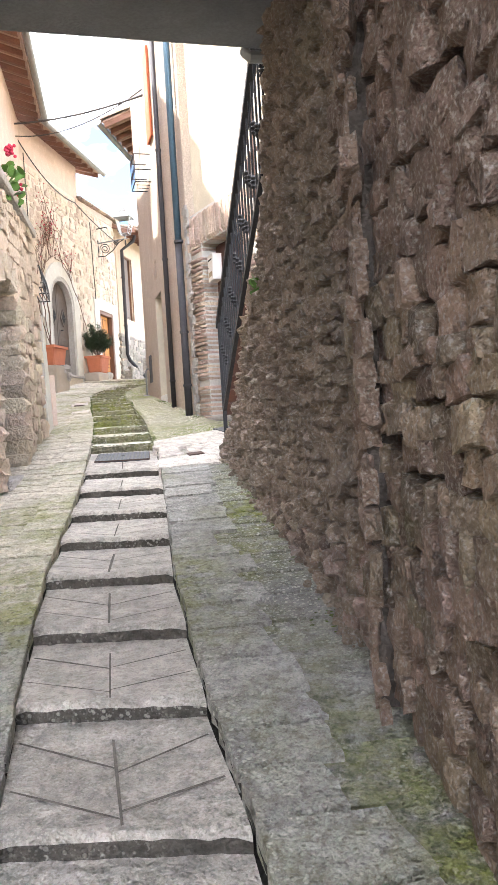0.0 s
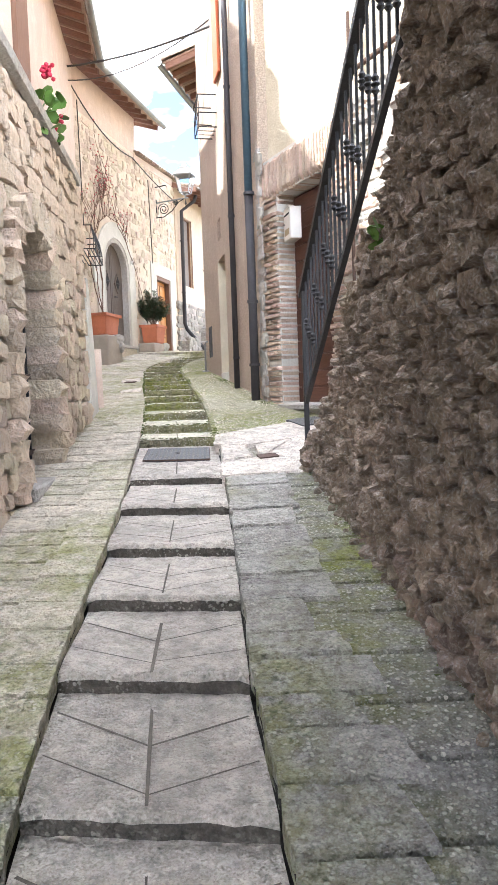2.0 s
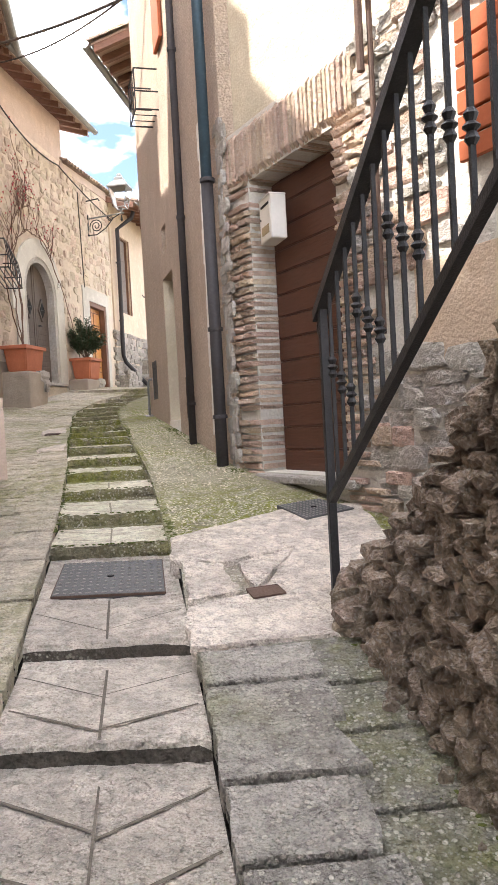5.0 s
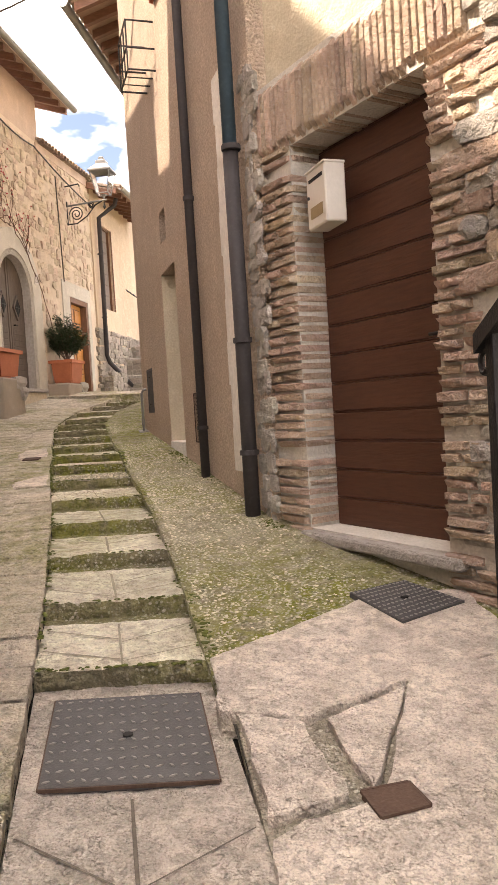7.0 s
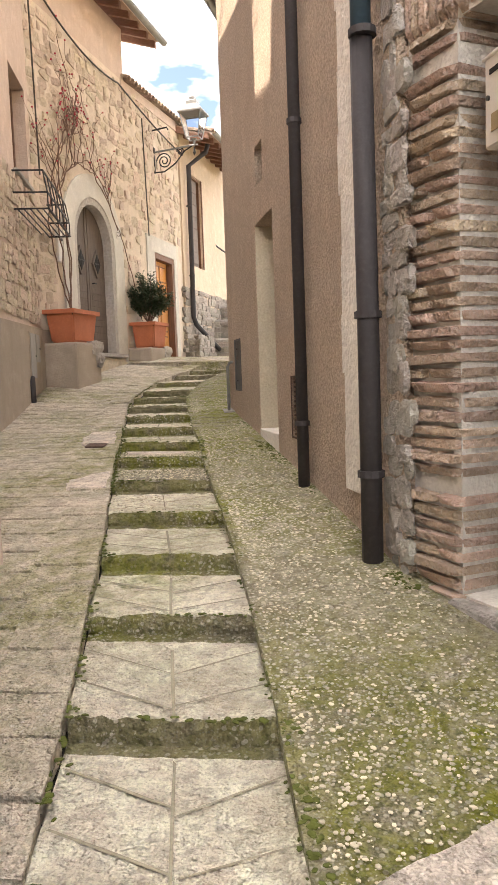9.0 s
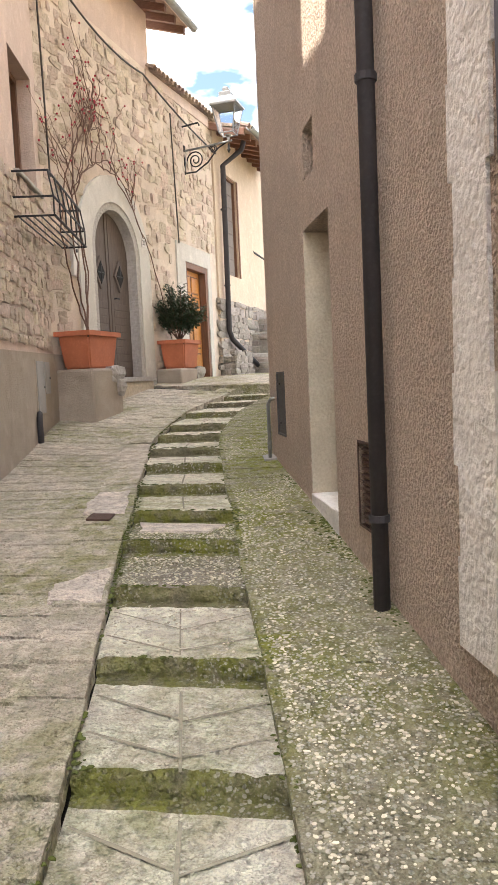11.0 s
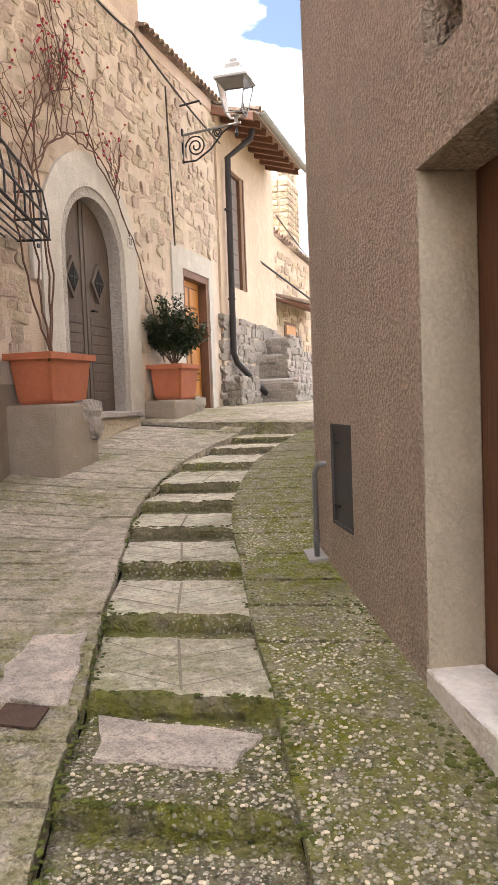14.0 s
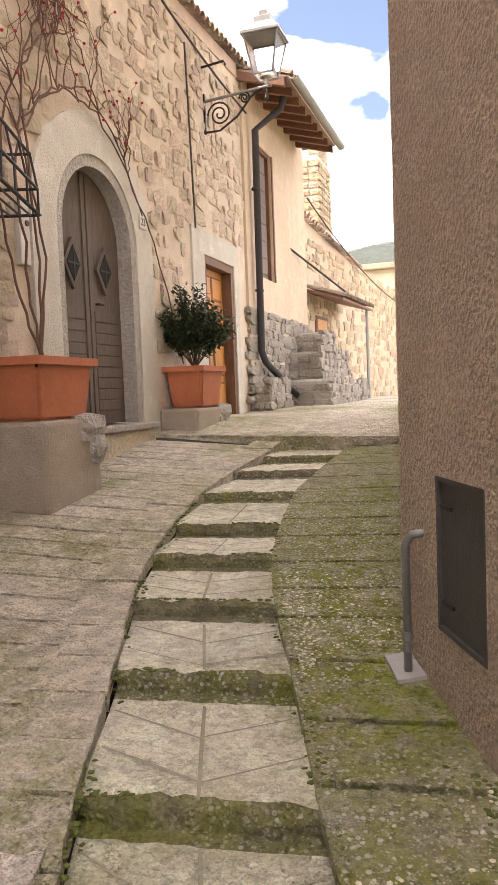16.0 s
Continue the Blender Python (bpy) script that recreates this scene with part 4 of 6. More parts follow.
part("hatch_back", box(HATCH[0], HATCH[1], 0.031, 0.05, HATCH[2], HATCH[3]), M_OPENING_SHADE, hatch)
vent = holder("wall_vent", m_rt, "slatted metal vent low in the tan wall", "vent")
part("backing", box(VENT[0], VENT[1], 0.05, 0.07, VENT[2], VENT[3]), M_OPENING_SHADE, vent)
for i in range(12):
    part("slat", box(VENT[0] + 0.01, VENT[1] - 0.01, 0.01, 0.04, VENT[2] + 0.01 + i * 0.032, VENT[2] + 0.022 + i * 0.032), M_RUST, vent)
part("vent_frame", flat_wall(columns(VENT[0] - 0.012, VENT[1] + 0.012, VENT[2] - 0.012, VENT[3] + 0.012, [VENT]), 0.04, -0.006), M_RUST, vent)
band = part("plaster_band", flat_wall([(LEN_T - 0.78 + 0.02 * math.sin(k * 2.1), LEN_T - 0.50 + 0.025 * math.sin(k * 1.3), [(1.9 + 0.3 * k, 1.9 + 0.3 * k, 2.2 + 0.3 * k, 2.2 + 0.3 * k)]) for k in range(9)], 0.02, -0.014), M_BAND, m=m_rt)
tagged(band, "strip of bare white plaster down the tan wall", "plaster", kind="structure")


def downpipe(name, points, r, material, m, label, bands=()):
    ob = holder(name, m, label, "downpipe")
    part("pipe", tube(points, r, 12), material, ob, smooth=True)
    for p in bands:
        part("bracket", tube([Vector(p) - Vector((0, 0, 0.015)), Vector(p) + Vector((0, 0, 0.015))], r * 1.25, 12), material, ob)
    return ob


ub = 3.33
downpipe("downpipe", [(ub, -0.06, 1.66), (ub, -0.06, 9.4)], 0.036, M_PIPE, m_rt, "slim dark brown downpipe on the tan wall", [(ub, -0.06, z) for z in (2.2, 4.0, 5.6)])
lower = downpipe("downpipe", [(LEN_T - 0.19, -0.08, 1.6), (LEN_T - 0.19, -0.08, 2.75), (LEN_T - 0.21, -0.08, 3.95)], 0.048, M_PIPE, m_rt, "broad dark metal downpipe, teal above, beside the brick pier", [(LEN_T - 0.19, -0.08, z) for z in (2.05, 2.75, 3.93)])
part("upper_pipe", tube([(LEN_T - 0.21, -0.08, 3.95), (LEN_T - 0.225, -0.08, 9.4)], 0.044, 12), M_BLUE_PIPE, lower, "teal-painted upper length", smooth=True)
downpipe("standpipe", [(0.2, -0.05, 2.12), (0.2, -0.05, 2.6), (0.215, -0.03, 2.64), (0.25, 0.02, 2.65)], 0.015, M_ZINC, m_rt, "grey metal pipe stub at the corner beside the hatch", [(0.2, -0.05, 2.24), (0.2, -0.05, 2.28)])
downpipe("downpipe", [(fy(21.25), -0.55, 7.2), (fy(21.25), -0.5, 7.05), (fy(21.2), -0.14, 6.8), (fy(21.2), -0.12, 3.75), (fy(21.3), -0.14, 3.6), (fy(22.4), -0.3, 3.1)], 0.05, M_PIPE, m_fac, "dark downpipe bending out at the foot of the ochre house", [(fy(21.2), -0.12, z) for z in (4.6, 6.0)])
cover("service_cover", [on_ground(-4.25, 13.57, 0.008), on_ground(-4.06, 13.67, 0.008), on_ground(-4.16, 13.83, 0.008), on_ground(-4.32, 13.75, 0.008)], M_GREYBOX, "pale square service cover in the mossy ramp", "manhole cover", 0.006, False)
cover("manhole_cover", [on_ground(-1.61, 7.98, 0.016), on_ground(-1.34, 8.17, 0.016), on_ground(-1.57, 8.42, 0.016), on_ground(-1.82, 8.29, 0.016)], M_CAST, "square dark cast-iron cover in the cement before the cellar door", "manhole cover", 0.006)
cover("service_cover", [on_ground(-1.75, 6.87, 0.016), on_ground(-1.62, 6.92, 0.016), on_ground(-1.67, 7.01, 0.016), on_ground(-1.8, 6.97, 0.016)], M_RUST, "small rusty square cover in cracked cement", "manhole cover", 0.006, False, 0.006)
cover("service_cover", [on_ground(-4.94, 11.83, 0.024), on_ground(-4.78, 11.83, 0.024), on_ground(-4.8, 11.95, 0.024), on_ground(-4.96, 11.95, 0.024)], M_RUST, "small rusty cover beside the steps", "manhole cover", 0.006, False, 0.006)

# ---- outer stair railing ----
rail = holder("stair_railing", Matrix.Translation((-1.40, 6.94, 0)) @ pose(0, 0, 0, 0, 0, -71), "dark wrought-iron stair railing with collared balusters", "railing")
SL, SU = 0.575, 0.55
part("newel_post", box(-0.018, 0.018, -0.018, 0.018, 1.2, 2.5, 0.003), M_IRON, rail)
part("lower_bar", profile([(0, 1.62), (2.75, 1.62 + 2.75 * SL), (2.75, 1.66 + 2.75 * SL), (0, 1.66)], -0.016, 0.016), M_IRON, rail)
part("handrail", profile([(-0.06, 2.42), (2.75, 2.46 + 2.75 * SU), (2.75, 2.51 + 2.75 * SU), (-0.06, 2.47)], -0.028, 0.028), M_IRON, rail)
part("scroll", tube([(-0.05 + 0.035 * math.cos(a) * (1 - a / 9), 0, 2.42 + 0.045 * math.sin(a) * (1 - a / 9) - 0.03) for a in [0.5 * i for i in range(12)]], 0.009, 6), M_IRON, rail)
for i in range(1, 23):
    s = i * 0.118
    zb, zt = 1.64 + s * SL, 2.45 + s * SU
    bal = part("baluster", box(s - 0.007, s + 0.007, -0.007, 0.007, zb, zt), M_IRON, rail)
    for f in ((0.3, 0.62, 0.45)[i % 3],):
        zz = zb + (zt - zb) * f
        part("collar", tube([(s, 0, zz - 0.045), (s, 0, zz - 0.03), (s, 0, zz - 0.012), (s, 0, zz), (s, 0, zz + 0.012), (s, 0, zz + 0.03), (s, 0, zz + 0.045)], 0.02, 8, radii=[0.01, 0.02, 0.012, 0.024, 0.012, 0.02, 0.01]), M_IRON, bal)
# the stair itself, behind the wall
outer = holder("outer_stair", m_ret, "stone stair climbing behind the rubble wall", "steps", kind="structure")
for i in range(14):
    part("step", box(0.15 + i * 0.27, 3.9, 0.44, 1.0, 1.2 + i * 0.15, 1.35 + i * 0.15, 0.01), M_STONE, outer)

# ---- roofs and eaves ----
def half_tile(seed=0):
    bm = bmesh.new()
    n = 5
    for y, r in ((0, 0.075), (0.4, 0.06)):
        for i in range(n + 1):
            a = math.pi * i / n
            bm.verts.new((r * math.cos(a), y, r * math.sin(a)))
            bm.verts.new(((r - 0.014) * math.cos(a), y, (r - 0.014) * math.sin(a)))
    bm.verts.ensure_lookup_table()
    v, k = bm.verts, 2 * (n + 1)
    for i in range(n):
        j = 2 * i
        bm.faces.new((v[j], v[j + 2], v[k + j + 2], v[k + j]))
        bm.faces.new((v[j + 1], v[k + j + 1], v[k + j + 3], v[j + 3]))
        bm.faces.new((v[j], v[j + 1], v[j + 3], v[j + 2]))
    return mesh_of("roof_tile", bm, M_TILE)


TILE = half_tile()


def eave(name, m, u0, u1, z, out, pitch, label, gutter=True, rows=4, spacing=0.36):
    """A tiled eave over a wall: rafters, boards, tiles and a gutter."""
    roof = holder(name, m @ pose(0, 0, z), label, "roof", kind="structure")
    t = math.tan(radians(pitch))
    n = int((u1 - u0) / spacing)
    raf = mesh_of("rafter", profile([(0, 0), (0.075, 0), (0.075, 0.11), (0, 0.11)], -out + 0.04, 0.3), M_RAFTER)
    for v in raf.vertices:
        v.co.z += v.co.y * t
    for i in range(n + 1):
        piece("rafter", raf, roof, pose(u0 + (u1 - u0 - 0.08) * i / n, 0, 0))
    bm = box(u0, u1, -out, 0.45, 0.112, 0.14)
    for v in bm.verts:
        v.co.z += v.co.y * t
    part("eave_boards", bm, M_PIANELLE, roof)
    k = 0
    for r in range(rows):
        u = u0 + 0.06
        while u < u1:
            y = -out - 0.05 + r * 0.33
            piece("roof_tile", TILE, roof, pose(u, y, 0.15 + y * t + 0.012, pitch + rng.uniform(-2, 2), rng.uniform(-3, 3), rng.uniform(-2, 2)))
            u += 0.155
            k += 1
    if gutter:
        g = [(-0.065 * math.cos(math.pi * i / 8), -0.065 * math.sin(math.pi * i / 8)) for i in range(9)]
        bm = bmesh.new()
        ends = [[bm.verts.new((u, -out - 0.09 + p[0], 0.12 - out * t + p[1])) for p in g] for u in (u0 - 0.05, u1 + 0.05)]
        for i in range(8):
            bm.faces.new((ends[0][i], ends[0][i + 1], ends[1][i + 1], ends[1][i]))
        ob = part("gutter", bm, M_ZINC, roof, "grey zinc half-round gutter")
        ob.modifiers.new("thick", "SOLIDIFY").thickness = 0.006
    return roof


eave("roof_left_near", m_bend, 1.2, LEN_B + 0.05, 8.32, 0.5, 18, "tiled eave on dark rafters above the rose house front", rows=3)
eave("roof_left", m_fac, 0.0, fy(18.98), 8.30, 0.42, 18, "tiled eave on dark rafters above the portal house", rows=3)
eave("roof_far", m_fac, fy(20.85), fy(23.9), 7.38, 0.72, 16, "tiled eave on dark rafters above the ochre house", rows=4)
eave("roof_right", m_end, 0.6, 6.1, 7.75, 0.75, 16, "tiled eave with dark gutter on the tall house", rows=2)
para = holder("parapet_tiles", m_fac, "row of mossy roof tiles capping the lower parapet", "roof", kind="structure")
for i in range(18):
    piece("roof_tile", TILE, para, pose(fy(18.3) + 0.155 * i, -0.12, 7.46 + 0.006 * i, 20, rng.uniform(-5, 5), rng.uniform(-4, 4)))
tagged(part("parapet", profile([(fy(18.2), 7.3), (fy(20.95), 7.4), (fy(20.95), 7.58), (fy(18.2), 7.45)], -0.02, 0.3), M_ROSE, m=m_fac), "plastered parapet under the tiles", "parapet", kind="structure")
# ---- plinths, pots and plants by the portal ----
def plinth(name, y0, y1, out, z1, label):
    ob = holder(name, m_fac, label, "plinth")
    part("core", box(fy(y0), fy(y1), -out, 0.0, 1.9, z1, 0.03, seg=2), M_DADO, ob)
    rs = [stone_mesh("stone", M_STONE, 400 + i, 0.14, 0.35) for i in range(4)]
    r = random.Random(int(y0 * 10))
    for i in range(9):
        piece("stone", r.choice(rs), ob, pose(fy(y1) - 0.05 + r.uniform(-0.05, 0.0), -out * r.uniform(0.15, 0.95), r.uniform(z1 - 0.55, z1 - 0.08)) @ Matrix.Diagonal((0.14, 0.2, 0.16, 1)))
    piece("stone", rs[0], ob, pose(fy(y1) - 0.12, -out + 0.14, z1 - 0.07) @ Matrix.Diagonal((0.32, 0.32, 0.2, 1)))
    return ob


plinth("stone_plinth", 15.22, 15.92, 0.5, 3.02, "low rendered stone plinth carrying a terracotta planter")
plinth("stone_plinth", 18.0, 18.9, 0.42, 3.03, "small rough stone plinth carrying a shrub pot")


def planter(m, w, d, h, label):
    ob = holder("planter", m, label, "planter")
    bm = bmesh.new()
    for z, k in ((0, 0.8), (h * 0.8, 0.97)):
        for a, b in ((-1, -1), (1, -1), (1, 1), (-1, 1)):
            bm.verts.new((a * w / 2 * k, b * d / 2 * k, z))
    v = list(bm.verts)
    bm.faces.new(v[3::-1])
    bm.faces.new(v[4:])
    for i in range(4):
        bm.faces.new((v[i], v[(i + 1) % 4], v[4 + (i + 1) % 4], v[4 + i]))
    bmesh.ops.bevel(bm, geom=list(bm.edges), offset=0.02, segments=2, affect="EDGES")
    part("body", bm, M_TERRA, ob)
    for i in range(7):
        f = (i + 0.5) / 7 - 0.5
        part("rib", box(w * 0.445 - 0.004, w * 0.445 + 0.006, f * d * 0.7 - 0.008, f * d * 0.7 + 0.008, h * 0.12, h * 0.72, 0.004), M_TERRA, ob, m=pose(0, 0, 0, 0, 5, 0))
    rim = flat_wall(columns(-w / 2 - 0.02, w / 2 + 0.02, -d / 2 - 0.02, d / 2 + 0.02, [(-w / 2 + 0.025, w / 2 - 0.025, -d / 2 + 0.025, d / 2 - 0.025)]), 0.055)
    rim.transform(pose(0, 0, h * 0.8 - 0.03, 90, 0, 0))
    bmesh.ops.remove_doubles(rim, verts=list(rim.verts), dist=0.0005)
    part("rim", rim, M_TERRA, ob)
    part("soil", box(-w / 2 + 0.02, w / 2 - 0.02, -d / 2 + 0.02, d / 2 - 0.02, h * 0.7, h * 0.81), M_SOIL, ob)
    return ob


P1 = (FX + 0.27, 15.56, 3.025)
P2 = (FX + 0.24, 18.42, 3.035)
planter(pose(*P1, 0, 0, 90), 0.72, 0.42, 0.5, "long ribbed terracotta planter with a climbing rose, on the plinth")
planter(pose(*P2, 0, 0, 90), 0.62, 0.42, 0.5, "ribbed terracotta planter holding a dark evergreen shrub")


def shrub(at, r, h, n, label):
    ob = holder("shrub", pose(*at), label, "shrub")
    rr = random.Random(5)
    bm, leaves = bmesh.new(), []
    for i in range(40):
        a, s = rr.uniform(0, 6.28), rr.uniform(0.15, 1.0) ** 0.6
        top = Vector((math.cos(a) * r * s, math.sin(a) * r * s, h * rr.uniform(0.55, 1.05) * (1.05 - 0.45 * s * s)))
        mid = top * 0.5 + Vector((0, 0, 0.05))
        tube([(0, 0, 0), mid, top], 0.005, 4, bm)
        for j in range(n // 40):
            f = rr.uniform(0.35, 1.05)
            p = Vector((0, 0, 0)).lerp(mid, f * 2) if f < 0.5 else mid.lerp(top, f * 2 - 1)
            leaves.append((p + Vector((rr.uniform(-1, 1), rr.uniform(-1, 1), rr.uniform(-1, 1))) * 0.05, rr.uniform(0, 360), rr.uniform(-60, 60)))
    part("branchwork", bm, M_BARK, ob)
    own = bmesh.new()
    vs = [own.verts.new(c) for c in ((0, 0, 0), (0.014, 0.022, 0.004), (0, 0.058, 0), (-0.014, 0.022, 0.004))]
    own.faces.new((vs[0], vs[1], vs[2]))
    own.faces.new((vs[0], vs[2], vs[3]))
    leaf = mesh_of("leaf", own, M_LEAF)
    joined("leaves", [(leaf, pose(*p, t, t * 0.5, a)) for p, a, t in leaves], M_LEAF, ob)
    return ob


shrub((P2[0], P2[1], P2[2] + 0.4), 0.4, 0.85, 5200, "dense dark green evergreen shrub in a terracotta planter")


def rose():
    """A bare climbing rose: stems from the pot, over the portal, forked twigs."""
    ob = holder("climbing_rose", pose(FX, 0, 0), "bare climbing rose with reddish buds trained over the portal", "climbing plant")
    rr = random.Random(21)
    bud = mesh_of("bud", stone_bud(), M_PETAL)
    tips = []

    def limb(pts, r0, r1, name="stem"):
        path = []
        for a, b in zip(pts, pts[1:]):
            for i in range(5):
                path.append(Vector(a).lerp(Vector(b), i / 5) + Vector((rr.uniform(-0.01, 0.01), rr.uniform(-0.025, 0.025), rr.uniform(-0.02, 0.02))))
        path.append(Vector(pts[-1]))
        part(name, tube(path, r0, 6, radii=[r0 + (r1 - r0) * i / (len(path) - 1) for i in range(len(path))]), M_BARK, ob)
        return path

    base = (0.25, 15.6, 3.42)
    mains = [
        [base, (0.16, 15.62, 4.1), (0.08, 15.66, 4.9), (0.07, 15.95, 5.35), (0.07, 16.35, 5.62), (0.07, 16.9, 5.6), (0.07, 17.4, 5.2), (0.06, 17.95, 4.7), (0.12, 18.4, 3.5)],
        [base, (0.14, 15.9, 4.2), (0.07, 15.75, 5.1), (0.07, 15.85, 5.7), (0.06, 16.2, 6.25), (0.06, 16.8, 6.3)],
        [base, (0.14, 15.5, 4.0), (0.07, 15.45, 4.6), (0.07, 15.6, 5.3), (0.06, 16.1, 5.9), (0.06, 16.5, 6.1)],
        [base, (0.2, 15.7, 4.3), (0.07, 15.8, 5.2), (0.07, 16.2, 5.55), (0.07, 16.7, 5.75), (0.06, 17.3, 5.45), (0.06, 17.7, 4.9)],
    ]
    for pts in mains:
        path = limb(pts, 0.010, 0.006)
        for k in range(9):
            i = rr.randrange(len(path) // 3, len(path) - 2)
            if path[i].z < 5.1:
                continue
            d = Vector((0, rr.uniform(-0.75, 0.55), rr.uniform(0.25, 1.0))) * rr.uniform(0.5, 1.1)
            twig = limb([path[i], path[i] + d * 0.5 + Vector((0.03, 0, 0.04)), path[i] + d + Vector((0.02, 0, 0))], 0.006, 0.003, "twig")
            for j in range(3):
                q = twig[rr.randrange(3, len(twig))]
                e = Vector((0, rr.uniform(-0.35, 0.35), rr.uniform(-0.05, 0.4)))
                limb([q, q + e], 0.0035, 0.002, "twig")
                tips.append(q + e)
    for p in tips:
        piece("bud", bud, ob, Matrix.Translation(p))
    return ob


def stone_bud():
    bm = bmesh.new()
    bmesh.ops.create_icosphere(bm, subdivisions=1, radius=0.014)
    return bm


rose()
# ---- window with its iron basket on the rose front ----
win = holder("window_2", m_bend, "casement window in the rose house front, pane painted near-black as unlit", "window", kind="structure")
# pane painted near-black in place of a dark room
part("pane", box(WIN1[0], WIN1[1], 0.2, 0.22, WIN1[2], WIN1[3]), M_OPENING_SHADE, win)
part("window_frame", flat_wall(columns(WIN1[0], WIN1[1], WIN1[2], WIN1[3], [(WIN1[0] + 0.06, (WIN1[0] + WIN1[1]) / 2 - 0.03, WIN1[2] + 0.06, WIN1[3] - 0.06), ((WIN1[0] + WIN1[1]) / 2 + 0.03, WIN1[1] - 0.06, WIN1[2] + 0.06, WIN1[3] - 0.06)]), 0.2, 0.15), M_FRAME, win)
part("window_sill", box(WIN1[0] - 0.08, WIN1[1] + 0.08, -0.06, 0.2, WIN1[2] - 0.05, WIN1[2], 0.01), M_STONE, win)
basket = holder("flower_basket", m_bend, "black wrought-iron flower basket below the window, empty", "iron basket")
b0, b1, bz, bo = WIN1[0] - 0.25, LEN_B + 0.32, 4.45, 0.4
for z, o in ((bz, bo), (bz + 0.18, bo), (bz + 0.42, bo - 0.04)):
    part("rail", tube([(b0, 0, z), (b0, -o, z), (b1, -o, z), (b1, 0.02, z)], 0.011, 6), M_IRON, basket)
for i in range(6):
    y = -0.06 - i * 0.07
    part("floor_bar", tube([(b0, y, bz), (b1, y, bz)], 0.009, 6), M_IRON, basket)
for i in range(7):
    u = b0 + (b1 - b0) * i / 6
    part("upright", tube([(u, -bo, bz), (u, -bo, bz + 0.18), (u, -bo + 0.04, bz + 0.42)], 0.008, 6), M_IRON, basket)
# meter cabinets in the dado
for ua, ub_, za, zb in ((-1.0, -0.7, 2.56, 3.1), (-0.65, -0.42, 2.76, 3.1)):
    cab = holder("meter_cabinet", m_bend, "flat grey-brown meter cabinet door in the dado", "cabinet")
    ua, ub_ = ua + LEN_B, ub_ + LEN_B
    part("cabinet_frame", box(ua - 0.02, ub_ + 0.02, -0.04, 0.0, za - 0.02, zb + 0.02, 0.004), M_DADO, cab)
    part("cabinet_door", box(ua, ub_, -0.05, -0.035, za, zb, 0.004), M_GREYBOX, cab)
    part("lock", tube([(ub_ - 0.03, -0.05, (za + zb) / 2), (ub_ - 0.03, -0.058, (za + zb) / 2)], 0.012, 8), M_CAST, cab)
downpipe("standpipe", [(LEN_B - 1.08, -0.06, 2.1), (LEN_B - 1.08, -0.06, 2.52), (LEN_B - 1.02, -0.05, 2.56), (LEN_B - 0.92, 0.0, 2.56)], 0.03, M_PIPE, m_bend, "short dark pipe stub at the foot of the dado")
intercom = holder("intercom", m_fac, "white intercom panel beside the arched door", "intercom")
part("panel", box(fy(15.72), fy(15.84), -0.05, 0.0, 4.15, 4.6, 0.006), M_WHITE, intercom)
part("button", tube([(fy(15.8), -0.05, 4.45), (fy(15.8), -0.062, 4.45)], 0.022, 10), M_CAST, intercom)
sign = holder("house_number", m_fac @ pose(fy(17.66), -0.04, 4.78), "small white tile with the house number 23", "house number")
part("tile", box(0, 0.13, -0.012, 0, 0, 0.15, 0.004), M_WHITE, sign)
txt = bpy.data.curves.new("number", "FONT")
txt.body, txt.size, txt.extrude = "23", 0.1, 0.001
txt.materials.append(M_CABLE)
num = new("digits", txt)
num.parent, num.matrix_basis = sign, pose(0.012, -0.015, 0.035, 90, 0, 0)

# ---- street lamp on its scrolled bracket ----
lamp = holder("street_lamp", m_fac @ pose(fy(19.62), 0, 6.62), "grey metal lantern on a scrolled wrought-iron wall bracket", "street lamp")
part("wall_plate", box(-0.02, 0.02, -0.02, 0.0, -0.35, 0.12, 0.004), M_IRON, lamp)
part("arm", tube([(0, 0, 0.03), (0, -0.85, 0.09)], 0.018, 8), M_ZINC, lamp)
part("brace", tube([(0, -0.02, -0.33), (0, -0.2, -0.33), (0, -0.42, -0.2), (0, -0.6, 0.0), (0, -0.74, 0.07)], 0.013, 8), M_IRON, lamp)
for cy, cz, rr_ in ((-0.2, -0.14, 0.15), (-0.52, -0.0, 0.07)):
    part("scroll", tube([(0, cy + rr_ * (1 - a / 16) * math.cos(a), cz + rr_ * (1 - a / 16) * math.sin(a)) for a in [0.4 * i for i in range(34)]], 0.011, 6), M_IRON, lamp)
part("finial", tube([(0, -0.79, 0.05), (0, -0.79, -0.02), (0, -0.79, -0.05), (0, -0.79, -0.1)], 0.02, 8, radii=[0.012, 0.02, 0.03, 0.005]), M_IRON, lamp)
part("stem", tube([(0, -0.79, 0.09), (0, -0.79, 0.16), (0, -0.79, 0.19)], 0.03, 8, radii=[0.018, 0.03, 0.06]), M_ZINC, lamp)
lb, lt, hb, ht = 0.115, 0.2, 0.2, 0.62
for a, b in ((-1, -1), (1, -1), (1, 1), (-1, 1)):
    part("lantern_bar", tube([(a * lb, -0.79 + b * lb, hb), (a * lt, -0.79 + b * lt, ht)], 0.011, 6), M_ZINC, lamp)
for k, z in ((lb, hb), (lt, ht)):
    part("lantern_ring", tube([(-k, -0.79 - k, z), (k, -0.79 - k, z), (k, -0.79 + k, z), (-k, -0.79 + k, z), (-k, -0.79 - k, z)], 0.012, 6), M_ZINC, lamp)
bm = bmesh.new()
